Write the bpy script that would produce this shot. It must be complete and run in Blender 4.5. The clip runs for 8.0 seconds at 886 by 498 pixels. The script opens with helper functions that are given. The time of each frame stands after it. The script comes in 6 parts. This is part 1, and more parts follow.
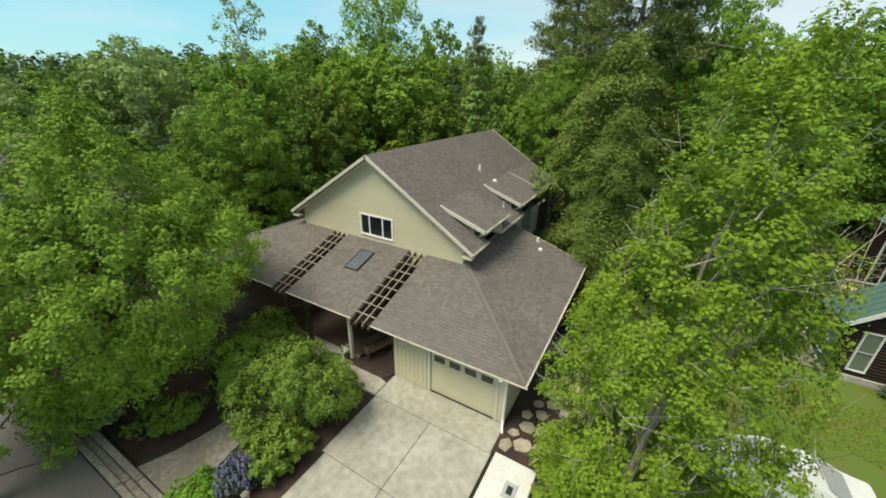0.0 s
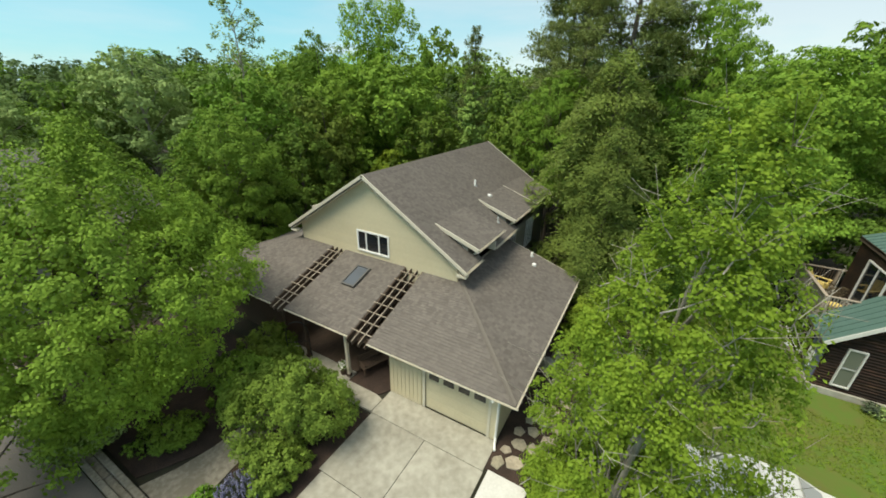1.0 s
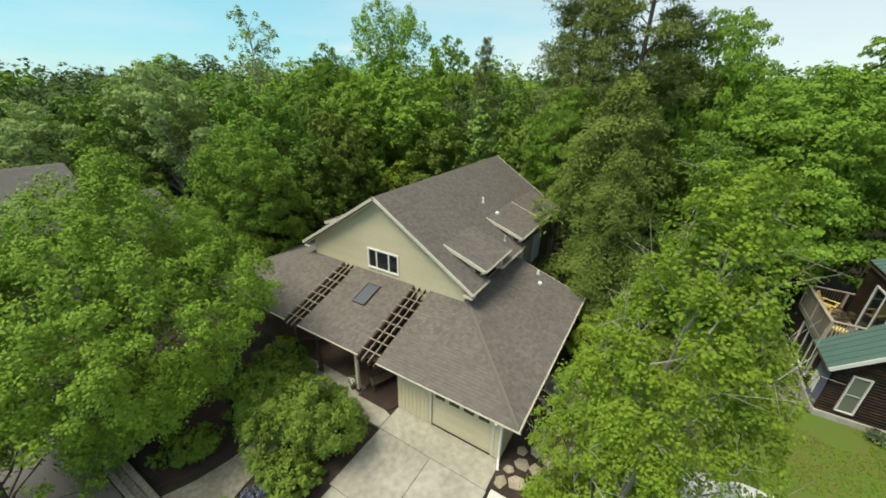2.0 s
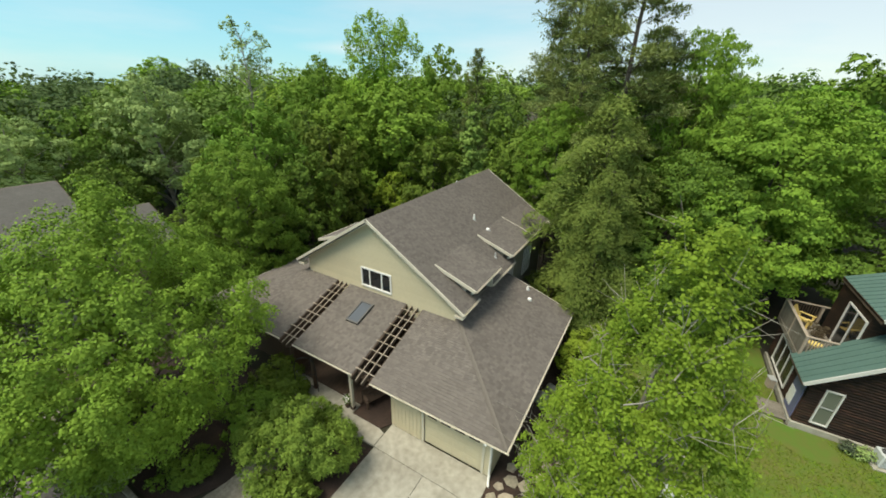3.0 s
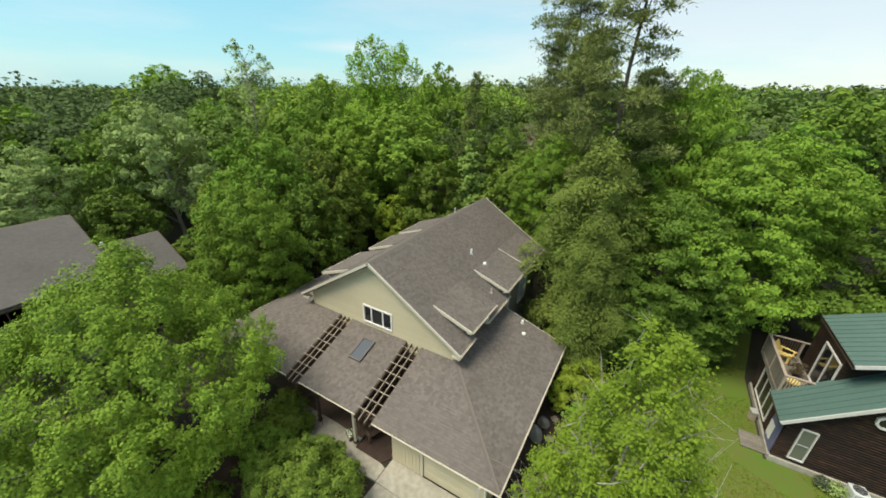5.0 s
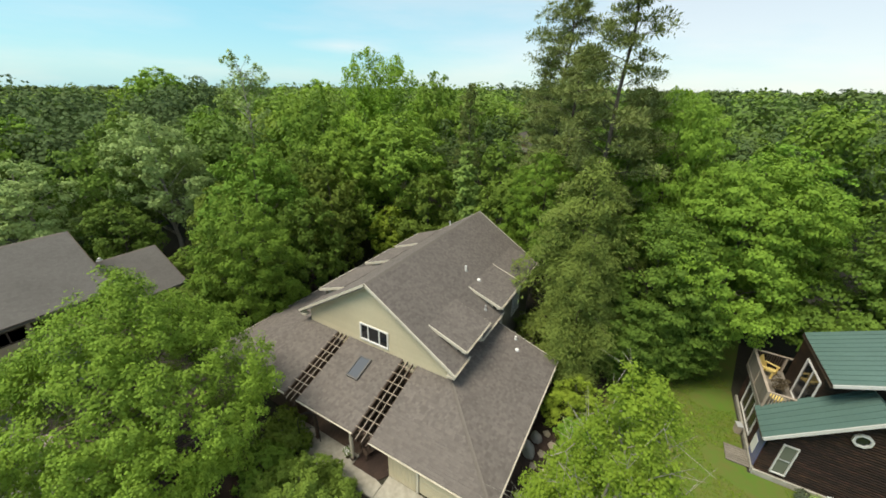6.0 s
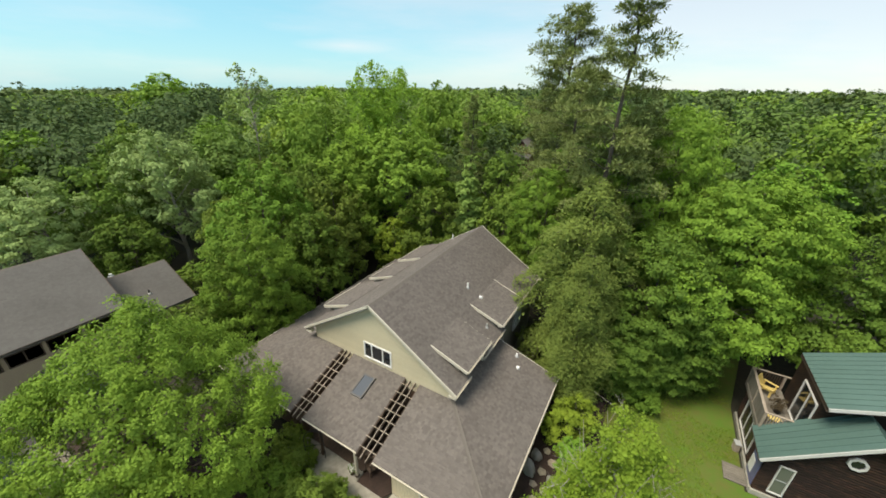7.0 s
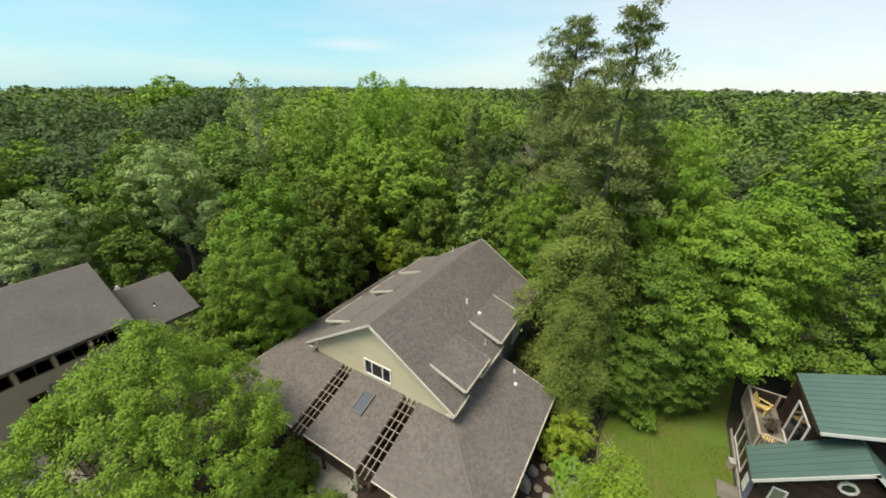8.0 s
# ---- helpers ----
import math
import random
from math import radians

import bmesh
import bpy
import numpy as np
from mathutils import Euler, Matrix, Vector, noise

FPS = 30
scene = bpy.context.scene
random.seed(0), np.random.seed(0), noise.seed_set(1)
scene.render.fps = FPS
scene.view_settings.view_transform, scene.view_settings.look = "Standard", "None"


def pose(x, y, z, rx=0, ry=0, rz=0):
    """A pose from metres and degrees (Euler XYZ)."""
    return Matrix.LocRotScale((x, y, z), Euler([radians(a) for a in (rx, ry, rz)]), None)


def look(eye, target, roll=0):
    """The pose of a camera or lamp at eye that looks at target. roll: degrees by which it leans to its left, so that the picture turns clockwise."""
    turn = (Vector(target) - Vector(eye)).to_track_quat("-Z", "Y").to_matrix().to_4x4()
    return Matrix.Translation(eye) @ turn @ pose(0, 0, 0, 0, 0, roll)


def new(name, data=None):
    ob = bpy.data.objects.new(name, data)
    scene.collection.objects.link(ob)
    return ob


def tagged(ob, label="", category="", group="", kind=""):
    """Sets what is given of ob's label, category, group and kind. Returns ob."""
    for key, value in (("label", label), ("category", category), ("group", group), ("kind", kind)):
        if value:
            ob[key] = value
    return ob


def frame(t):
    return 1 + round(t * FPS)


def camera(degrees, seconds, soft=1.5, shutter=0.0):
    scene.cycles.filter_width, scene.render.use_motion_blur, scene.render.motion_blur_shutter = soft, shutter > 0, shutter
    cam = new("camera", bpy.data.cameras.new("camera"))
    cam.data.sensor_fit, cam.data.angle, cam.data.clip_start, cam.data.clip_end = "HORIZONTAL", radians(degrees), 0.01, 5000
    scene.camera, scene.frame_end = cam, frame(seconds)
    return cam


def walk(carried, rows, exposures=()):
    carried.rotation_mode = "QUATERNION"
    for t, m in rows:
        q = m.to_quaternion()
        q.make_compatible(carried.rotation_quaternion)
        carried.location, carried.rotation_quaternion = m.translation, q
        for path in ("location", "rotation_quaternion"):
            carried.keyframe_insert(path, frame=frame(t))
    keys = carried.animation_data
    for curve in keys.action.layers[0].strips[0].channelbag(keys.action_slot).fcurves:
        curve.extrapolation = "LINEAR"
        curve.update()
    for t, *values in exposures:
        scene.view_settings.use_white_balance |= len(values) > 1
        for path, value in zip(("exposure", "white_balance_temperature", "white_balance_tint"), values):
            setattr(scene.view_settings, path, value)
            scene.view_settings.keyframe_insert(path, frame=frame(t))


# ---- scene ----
cam = camera(100.7, 8.0, soft=1.75)
PATH = [
    (0.0, (11.427, -9.039, 11.325), (10.384, -7.19, 10.388), 1.3),
    (0.5, (11.51, -8.996, 11.767), (10.479, -7.14, 10.832), 1.3),
    (1.0, (11.554, -8.956, 12.223), (10.519, -7.104, 11.286), 1.4),
    (1.5, (11.599, -9.006, 12.769), (10.505, -7.189, 11.83), 1.4),
    (3.0, (11.757, -8.947, 14.463), (10.701, -7.108, 13.521), 1.4),
    (3.5, (11.81, -8.939, 15.054), (10.762, -7.097, 14.111), 1.5),
    (4.0, (11.788, -8.949, 15.684), (10.74, -7.108, 14.738), 1.5),
    (4.5, (11.784, -8.935, 16.301), (10.722, -7.103, 15.355), 1.4),
    (6.0, (11.797, -8.886, 18.131), (10.766, -7.037, 17.183), 1.7),
    (6.5, (11.761, -8.853, 18.807), (10.706, -7.019, 17.857), 1.5),
    (7.0, (11.815, -8.755, 19.453), (10.762, -6.919, 18.5), 1.4),
    (7.5, (11.86, -8.625, 20.074), (10.809, -6.789, 19.118), 1.4),
    (8.0, (11.873, -8.533, 20.721), (10.809, -6.709, 19.761), 1.5),
]
walk(cam, [(t, look(eye, target, roll)) for t, eye, target, roll in PATH], exposures=((0.0, 1.1, 7050, 3), (4.0, 1.13, 7050, 6), (8.0, 1.17, 7050, 10)))

# ---- world, sun, exposure ----
CLOUD = (-0.690, 0.720, 0.075)
SUN_FROM = Vector((-0.31, -0.4, 1.0)).normalized()
world = bpy.data.worlds.new("sky")
scene.world = world
world.use_nodes = True
wn, wl = world.node_tree.nodes, world.node_tree.links
for n in list(wn):
    wn.remove(n)
w_out = wn.new("ShaderNodeOutputWorld")
w_bg = wn.new("ShaderNodeBackground")
w_sky = wn.new("ShaderNodeTexSky")
w_sky.sky_type = "NISHITA"
w_sky.sun_disc = False
w_sky.sun_elevation = math.asin(SUN_FROM.z)
w_sky.sun_rotation = math.atan2(SUN_FROM.x, SUN_FROM.y)
w_sky.air_density, w_sky.dust_density, w_sky.ozone_density = 1.0, 0.2, 3.0
# thin veil of high cloud over the blue
w_co = wn.new("ShaderNodeTexCoord")
w_map = wn.new("ShaderNodeMapping")
w_map.inputs["Scale"].default_value = (1.0, 1.0, 5.5)
w_noise = wn.new("ShaderNodeTexNoise")
w_noise.inputs["Scale"].default_value = 2.3
w_noise.inputs["Detail"].default_value = 6.0
w_noise.inputs["Roughness"].default_value = 0.55
w_ramp = wn.new("ShaderNodeMapRange")
w_ramp.inputs["From Min"].default_value, w_ramp.inputs["From Max"].default_value = 0.35, 0.75
w_ramp.inputs["To Min"].default_value, w_ramp.inputs["To Max"].default_value = -0.25, 0.42
# the veil thickens towards the east
w_dot = wn.new("ShaderNodeVectorMath")
w_dot.operation = "DOT_PRODUCT"
w_dot.inputs[1].default_value = (0.87, 0.5, 0.35)
w_east = wn.new("ShaderNodeMapRange")
w_east.interpolation_type = "SMOOTHSTEP"
w_east.inputs["From Min"].default_value, w_east.inputs["From Max"].default_value = -0.55, 0.8
w_east.inputs["To Min"].default_value, w_east.inputs["To Max"].default_value = 0.05, 0.95
w_sum = wn.new("ShaderNodeMath")
w_sum.operation, w_sum.use_clamp = "ADD", True
# and overhead, where it whitens the light
w_part = wn.new("ShaderNodeSeparateXYZ")
w_high = wn.new("ShaderNodeMapRange")
w_high.interpolation_type = "SMOOTHSTEP"
w_high.inputs["From Min"].default_value, w_high.inputs["From Max"].default_value = 0.25, 0.95
w_high.inputs["To Min"].default_value, w_high.inputs["To Max"].default_value = 0.0, 0.75
w_veil = wn.new("ShaderNodeMath")
w_veil.operation = "ADD"
wl.new(w_co.outputs["Generated"], w_part.inputs["Vector"])
wl.new(w_part.outputs["Z"], w_high.inputs["Value"])
wl.new(w_high.outputs["Result"], w_veil.inputs[0])
w_tone = wn.new("ShaderNodeMix")
w_tone.data_type = "RGBA"
w_tone.inputs["A"].default_value = (1.55, 4.0, 5.1, 1.0)
w_tone.inputs["B"].default_value = (4.1, 4.7, 5.2, 1.0)
w_mix = wn.new("ShaderNodeMix")
w_mix.data_type = "RGBA"
w_mix.inputs["Factor"].default_value = 0.72
wl.new(w_co.outputs["Generated"], w_map.inputs["Vector"])
wl.new(w_map.outputs["Vector"], w_noise.inputs["Vector"])
wl.new(w_noise.outputs["Fac"], w_ramp.inputs["Value"])
wl.new(w_co.outputs["Generated"], w_dot.inputs[0])
wl.new(w_dot.outputs["Value"], w_east.inputs["Value"])
wl.new(w_east.outputs["Result"], w_sum.inputs[0])
wl.new(w_ramp.outputs["Result"], w_veil.inputs[1])
wl.new(w_veil.outputs["Value"], w_sum.inputs[1])
# a small streak of cloud low in the north-west
w_streak = wn.new("ShaderNodeMapping")
w_streak.vector_type = "TEXTURE"
w_streak.inputs["Location"].default_value = CLOUD
w_streak.inputs["Rotation"].default_value = (0.0, 0.0, math.atan2(CLOUD[1], CLOUD[0]) + math.pi / 2)
w_streak.inputs["Scale"].default_value = (0.12, 0.3, 0.017)
w_wisp = wn.new("ShaderNodeTexGradient")
w_wisp.gradient_type = "SPHERICAL"
w_thick = wn.new("ShaderNodeMath")
w_thick.operation = "MULTIPLY"
w_total = wn.new("ShaderNodeMath")
w_total.operation, w_total.use_clamp = "ADD", True
wl.new(w_co.outputs["Generated"], w_streak.inputs["Vector"])
wl.new(w_streak.outputs["Vector"], w_wisp.inputs["Vector"])
wl.new(w_wisp.outputs["Fac"], w_thick.inputs[0])
w_thick.inputs[1].default_value = 0.7
wl.new(w_thick.outputs["Value"], w_total.inputs[0])
wl.new(w_sum.outputs["Value"], w_total.inputs[1])
wl.new(w_total.outputs["Value"], w_tone.inputs["Factor"])
wl.new(w_tone.outputs["Result"], w_mix.inputs["B"])
wl.new(w_sky.outputs["Color"], w_mix.inputs["A"])
wl.new(w_mix.outputs["Result"], w_bg.inputs["Color"])
w_bg.inputs["Strength"].default_value = 0.085
wl.new(w_bg.outputs["Background"], w_out.inputs["Surface"])

sun = new("sun", bpy.data.lights.new("sun", "SUN"))
sun.data.energy, sun.data.angle, sun.data.color = 2.35, radians(30), (1.0, 0.94, 0.84)
sun.matrix_world = look(SUN_FROM * 60, (0, 0, 0))

# ---- materials ----


def material(name, colour, rough=0.8, second=None, big=0.6, small=14.0, amount=0.5, bump=0.15, metal=0.0, island=0.0, each=0.0, stretch=(1, 1, 1), translucent=0.0, spec=0.5):
    """A surface with stains at a large scale and grain at a small one. island, each: brightness spread by mesh island and by object."""
    m = bpy.data.materials.new(name)
    m.use_nodes = True
    nt = m.node_tree
    nodes, links = nt.nodes, nt.links
    bsdf = nodes["Principled BSDF"]
    out = nodes["Material Output"]
    second = second or tuple(c * 0.6 for c in colour)
    co = nodes.new("ShaderNodeTexCoord")
    mp = nodes.new("ShaderNodeMapping")
    mp.inputs["Scale"].default_value = stretch
    links.new(co.outputs["Object"], mp.inputs["Vector"])
    n1, n2 = nodes.new("ShaderNodeTexNoise"), nodes.new("ShaderNodeTexNoise")
    for n, s, d in ((n1, big, 5.0), (n2, small, 3.0)):
        n.inputs["Scale"].default_value = s
        n.inputs["Detail"].default_value = d
        links.new(mp.outputs["Vector"], n.inputs["Vector"])
    add = nodes.new("ShaderNodeMath")
    add.operation = "ADD"
    links.new(n1.outputs["Fac"], add.inputs[0])
    links.new(n2.outputs["Fac"], add.inputs[1])
    rg = nodes.new("ShaderNodeMapRange")
    rg.inputs["From Min"].default_value, rg.inputs["From Max"].default_value = 0.7, 1.3
    rg.inputs["To Min"].default_value, rg.inputs["To Max"].default_value = 0.0, amount * 2
    links.new(add.outputs["Value"], rg.inputs["Value"])
    mix = nodes.new("ShaderNodeMix")
    mix.data_type = "RGBA"
    mix.inputs["A"].default_value = (*colour, 1)
    mix.inputs["B"].default_value = (*second, 1)
    links.new(rg.outputs["Result"], mix.inputs["Factor"])
    result = mix.outputs["Result"]
    for amount_of, kind in ((island, "g"), (each, "o")):
        if amount_of:
            src = nodes.new("ShaderNodeNewGeometry").outputs["Random Per Island"] if kind == "g" else nodes.new("ShaderNodeObjectInfo").outputs["Random"]
            r2 = nodes.new("ShaderNodeMapRange")
            r2.inputs["To Min"].default_value, r2.inputs["To Max"].default_value = 1 - amount_of, 1 + amount_of
            links.new(src, r2.inputs["Value"])
            hsv = nodes.new("ShaderNodeHueSaturation")
            links.new(r2.outputs["Result"], hsv.inputs["Value"])
            if kind == "o" and amount_of >= 0.2:
                # whole plants differ a little in hue as well
                turn = nodes.new("ShaderNodeMath")
                turn.operation = "MULTIPLY"
                turn.inputs[1].default_value = 7.31
                wrap = nodes.new("ShaderNodeMath")
                wrap.operation = "FRACT"
                hue = nodes.new("ShaderNodeMapRange")
                hue.inputs["To Min"].default_value, hue.inputs["To Max"].default_value = 0.486, 0.51
                links.new(src, turn.inputs[0])
                links.new(turn.outputs["Value"], wrap.inputs[0])
                links.new(wrap.outputs["Value"], hue.inputs["Value"])
                links.new(hue.outputs["Result"], hsv.inputs["Hue"])
            links.new(result, hsv.inputs["Color"])
            result = hsv.outputs["Color"]
    links.new(result, bsdf.inputs["Base Color"])
    bsdf.inputs["Roughness"].default_value = rough
    bsdf.inputs["Metallic"].default_value = metal
    bsdf.inputs["Specular IOR Level"].default_value = spec
    if bump:
        b = nodes.new("ShaderNodeBump")
        b.inputs["Strength"].default_value = bump
        b.inputs["Distance"].default_value = 0.02
        links.new(n2.outputs["Fac"], b.inputs["Height"])
        links.new(b.outputs["Normal"], bsdf.inputs["Normal"])
    if translucent:
        tr = nodes.new("ShaderNodeBsdfTranslucent")
        links.new(result, tr.inputs["Color"])
        ms = nodes.new("ShaderNodeMixShader")
        ms.inputs["Fac"].default_value = translucent
        links.new(bsdf.outputs["BSDF"], ms.inputs[1])
        links.new(tr.outputs["BSDF"], ms.inputs[2])
        links.new(ms.outputs["Shader"], out.inputs["Surface"])
    return m


def leaf(name, colour, second, each=0.2, big=0.35, amount=0.5, through_light=0.2):
    colour, second = tuple(c * 0.96 for c in colour), tuple(c * 0.96 for c in second)
    return material(name, colour, 0.7, second, big=big, small=1.6, amount=amount, bump=0, island=0.08, each=each, translucent=through_light, spec=0.12)


LEAF_POPLAR = leaf("leaf_poplar", (0.25, 0.36, 0.04), (0.19, 0.29, 0.034), 0.05, through_light=0.38)
LEAF_MAPLE = leaf("leaf_maple", (0.212, 0.335, 0.04), (0.135, 0.225, 0.032), 0.05)
LEAF_BRIGHT = leaf("leaf_bright", (0.205, 0.352, 0.04), (0.14, 0.26, 0.032))
LEAF_WOOD = leaf("leaf_wood", (0.182, 0.3, 0.038), (0.12, 0.21, 0.03))
LEAF_DARK = leaf("leaf_dark", (0.16, 0.245, 0.036), (0.1, 0.16, 0.028))
LEAF_PALE = leaf("leaf_pale", (0.35, 0.46, 0.16), (0.23, 0.33, 0.105), 0.05)
LEAF_PINE = leaf("pine_needle", (0.23, 0.275, 0.085), (0.155, 0.195, 0.062), 0.12)
FAR_TONES = [leaf("leaf_far_wood", a, tuple(c * 0.7 for c in a), 0.0, big=0.2, amount=0.4) for a in ((0.098, 0.155, 0.052), (0.12, 0.18, 0.054), (0.155, 0.25, 0.055), (0.185, 0.28, 0.055), (0.2, 0.325, 0.05), (0.225, 0.355, 0.05), (0.27, 0.39, 0.05))]
LEAF_FEATHER = leaf("leaf_feathery", (0.19, 0.25, 0.052), (0.125, 0.175, 0.038), 0.12)
LEAF_LAYERED = leaf("leaf_layered", (0.2, 0.33, 0.04), (0.135, 0.235, 0.032), 0.1)
# deeper green than the layered leaf, partly shade put into the colour
LEAF_BOUGH_SHADED = leaf("leaf_bough_shaded", (0.135, 0.225, 0.034), (0.088, 0.155, 0.026), 0.1)
LEAF_CONIC = leaf("leaf_conic", (0.255, 0.37, 0.085), (0.175, 0.27, 0.06), 0.05)
LEAF_GARDEN = leaf("leaf_garden", (0.17, 0.275, 0.034), (0.11, 0.19, 0.026), 0.05)
LEAF_GRASS = leaf("grass_blade", (0.135, 0.235, 0.014), (0.15, 0.19, 0.025), 0.0, big=0.3)
LEAF_SHRUB = leaf("leaf_shrub", (0.2, 0.29, 0.046), (0.125, 0.195, 0.034), 0.05)
LEAF_GOLD = leaf("leaf_golden", (0.25, 0.335, 0.036), (0.175, 0.25, 0.03), 0.05)
LEAF_DRY = leaf("leaf_dry", (0.1, 0.075, 0.045), (0.06, 0.05, 0.03), 0.05)
# duller green for the farthest crowns, with distance haze put into the colour
LEAF_HAZED = leaf("leaf_hazed", (0.135, 0.19, 0.06), (0.1, 0.14, 0.05), 0.0, big=0.02, amount=0.55)
BARK = material("bark", (0.13, 0.105, 0.08), 0.9, (0.06, 0.05, 0.04), big=1.5, small=18, amount=0.7, bump=0.6, stretch=(1, 1, 0.25))
BARK_PALE = material("bark_pale", (0.36, 0.335, 0.29), 0.9, (0.2, 0.18, 0.15), big=1.5, small=18, amount=0.6, bump=0.4, stretch=(1, 1, 0.3))
SHINGLE = material("asphalt_shingle", (0.142, 0.125, 0.112), 0.92, (0.098, 0.087, 0.078), big=0.5, small=24, amount=0.32, bump=0.35, island=0.17, each=0.0, spec=0.25)
SHINGLE_PIECE = material("asphalt_shingle_tab", (0.142, 0.125, 0.112), 0.92, (0.098, 0.087, 0.078), big=0.5, small=24, amount=0.32, bump=0.35, each=0.1, spec=0.25)
SHINGLE_GREY = material("grey_shingle", (0.126, 0.119, 0.11), 0.92, (0.095, 0.09, 0.083), big=0.6, small=24, amount=0.42, bump=0.25, island=0.07, spec=0.25)
SKY_FRAME = material("dark_bronze", (0.09, 0.085, 0.08), 0.5, (0.06, 0.057, 0.053), big=1, small=12, bump=0.03)
RIDGE_CAP = material("ridge_shingle", (0.152, 0.134, 0.117), 0.92, (0.11, 0.098, 0.085), big=1.0, small=40, amount=0.5, bump=0.3, spec=0.25)
CREAM = material("cream_siding", (0.565, 0.5, 0.345), 0.6, (0.5, 0.44, 0.3), big=0.7, small=9, amount=0.35, bump=0.05, each=0.03)
TRIM = material("cream_trim", (0.6, 0.56, 0.46), 0.5, (0.48, 0.44, 0.35), big=1.2, small=12, amount=0.35, bump=0.05)
WHITE = material("white_paint", (0.80, 0.79, 0.76), 0.45, (0.68, 0.67, 0.63), big=1.5, small=14, amount=0.3, bump=0.04)
WHITE_OLD = material("weathered_white_paint", (0.6, 0.59, 0.56), 0.55, (0.47, 0.46, 0.43), big=1.5, small=14, amount=0.4, bump=0.05)
WOOD_DARK = material("dark_timber", (0.115, 0.075, 0.05), 0.75, (0.06, 0.04, 0.028), big=1.0, small=22, amount=0.6, bump=0.25, stretch=(1, 0.15, 1))
LATH = material("weathered_lath", (0.36, 0.30, 0.235), 0.75, (0.25, 0.2, 0.155), big=2.0, small=20, amount=0.5, bump=0.15)
CONCRETE = material("pale_concrete", (0.36, 0.345, 0.29), 0.85, (0.225, 0.21, 0.17), big=0.55, small=4, amount=0.5, bump=0.15, each=0.07)
CONCRETE_OLD = material("worn_concrete", (0.3, 0.27, 0.22), 0.9, (0.17, 0.15, 0.115), big=0.6, small=7, amount=0.7, bump=0.15)
ASPHALT = material("asphalt", (0.135, 0.123, 0.113), 0.9, (0.095, 0.087, 0.08), big=0.4, small=30, amount=0.5, bump=0.3)
MULCH = material("mulch", (0.058, 0.034, 0.024), 0.95, (0.026, 0.016, 0.012), big=1.2, small=30, amount=0.7, bump=0.8)
FLAG = material("flagstone", (0.38, 0.335, 0.25), 0.85, (0.25, 0.215, 0.16), big=1.5, small=12, amount=0.6, bump=0.25, each=0.2)
GRASS = material("grass", (0.066, 0.13, 0.008), 0.9, (0.115, 0.095, 0.024), big=0.45, small=2.2, amount=0.36, bump=0.5)
FOREST_FLOOR = material("forest_floor", (0.03, 0.03, 0.014), 0.95, (0.02, 0.017, 0.011), big=0.25, small=4, amount=0.7, bump=0.5)
GREEN_METAL = material("green_metal", (0.084, 0.145, 0.124), 0.45, (0.07, 0.122, 0.105), big=0.5, small=8, amount=0.5, bump=0.03, each=0.04)
LOG = material("dark_log", (0.062, 0.031, 0.018), 0.75, (0.017, 0.01, 0.007), big=0.9, small=10, amount=0.8, bump=0.2, spec=0.25, each=0.25, stretch=(0.3, 1, 1.5))
RED_BOARD = material("red_brown_board", (0.13, 0.05, 0.04), 0.75, (0.08, 0.032, 0.026), big=0.8, small=8, amount=0.5, bump=0.1)
DECK = material("deck_board", (0.2, 0.178, 0.145), 0.85, (0.135, 0.12, 0.096), big=1.0, small=14, amount=0.6, bump=0.2, each=0.1)
GREY_SIDING = material("grey_siding", (0.27, 0.255, 0.22), 0.7, (0.22, 0.205, 0.178), big=0.7, small=9, amount=0.4, bump=0.05, each=0.03)
BROWN_SIDING = material("brown_siding", (0.115, 0.07, 0.046), 0.7, (0.08, 0.05, 0.033), big=0.8, small=10, amount=0.5, bump=0.08)
TAN_WALL = material("tan_stucco", (0.40, 0.315, 0.215), 0.85, (0.345, 0.265, 0.18), big=0.5, small=12, amount=0.45, bump=0.12)
GREY_STONE = material("grey_panel", (0.27, 0.26, 0.24), 0.85, (0.2, 0.19, 0.175), big=0.7, small=10, amount=0.5, bump=0.15)
GREY_LIGHT = material("light_grey_enamel", (0.5, 0.53, 0.52), 0.5, (0.42, 0.44, 0.43), big=1.5, small=14, amount=0.4, bump=0.03)
METAL_GREY = material("grey_metal", (0.42, 0.43, 0.42), 0.5, (0.33, 0.34, 0.33), big=1.0, small=15, amount=0.4, bump=0.04, metal=0.2)
BLACK = material("black_iron", (0.02, 0.02, 0.02), 0.5, (0.012, 0.012, 0.012), big=1, small=10, bump=0.05)
YELLOW = material("yellow_plastic", (0.66, 0.5, 0.17), 0.5, (0.55, 0.4, 0.12), big=2, small=12, amount=0.3, bump=0.03)
BLUE_PANEL = material("blue_panel", (0.14, 0.15, 0.28), 0.5, (0.10, 0.11, 0.2), big=1, small=8, bump=0.03)
LAVENDER = material("lavender_flower", (0.19, 0.19, 0.3), 0.7, (0.12, 0.125, 0.2), big=1, small=5, bump=0, island=0.35)
SAGE = leaf("sage_leaf", (0.10, 0.125, 0.075), (0.07, 0.095, 0.05), 0.05)


def glass_material(name, colour, rough=0.04):
    m = bpy.data.materials.new(name)
    m.use_nodes = True
    b = m.node_tree.nodes["Principled BSDF"]
    b.inputs["Base Color"].default_value = (*colour, 1)
    b.inputs["Roughness"].default_value = rough
    b.inputs["Specular IOR Level"].default_value = 0.8
    return m


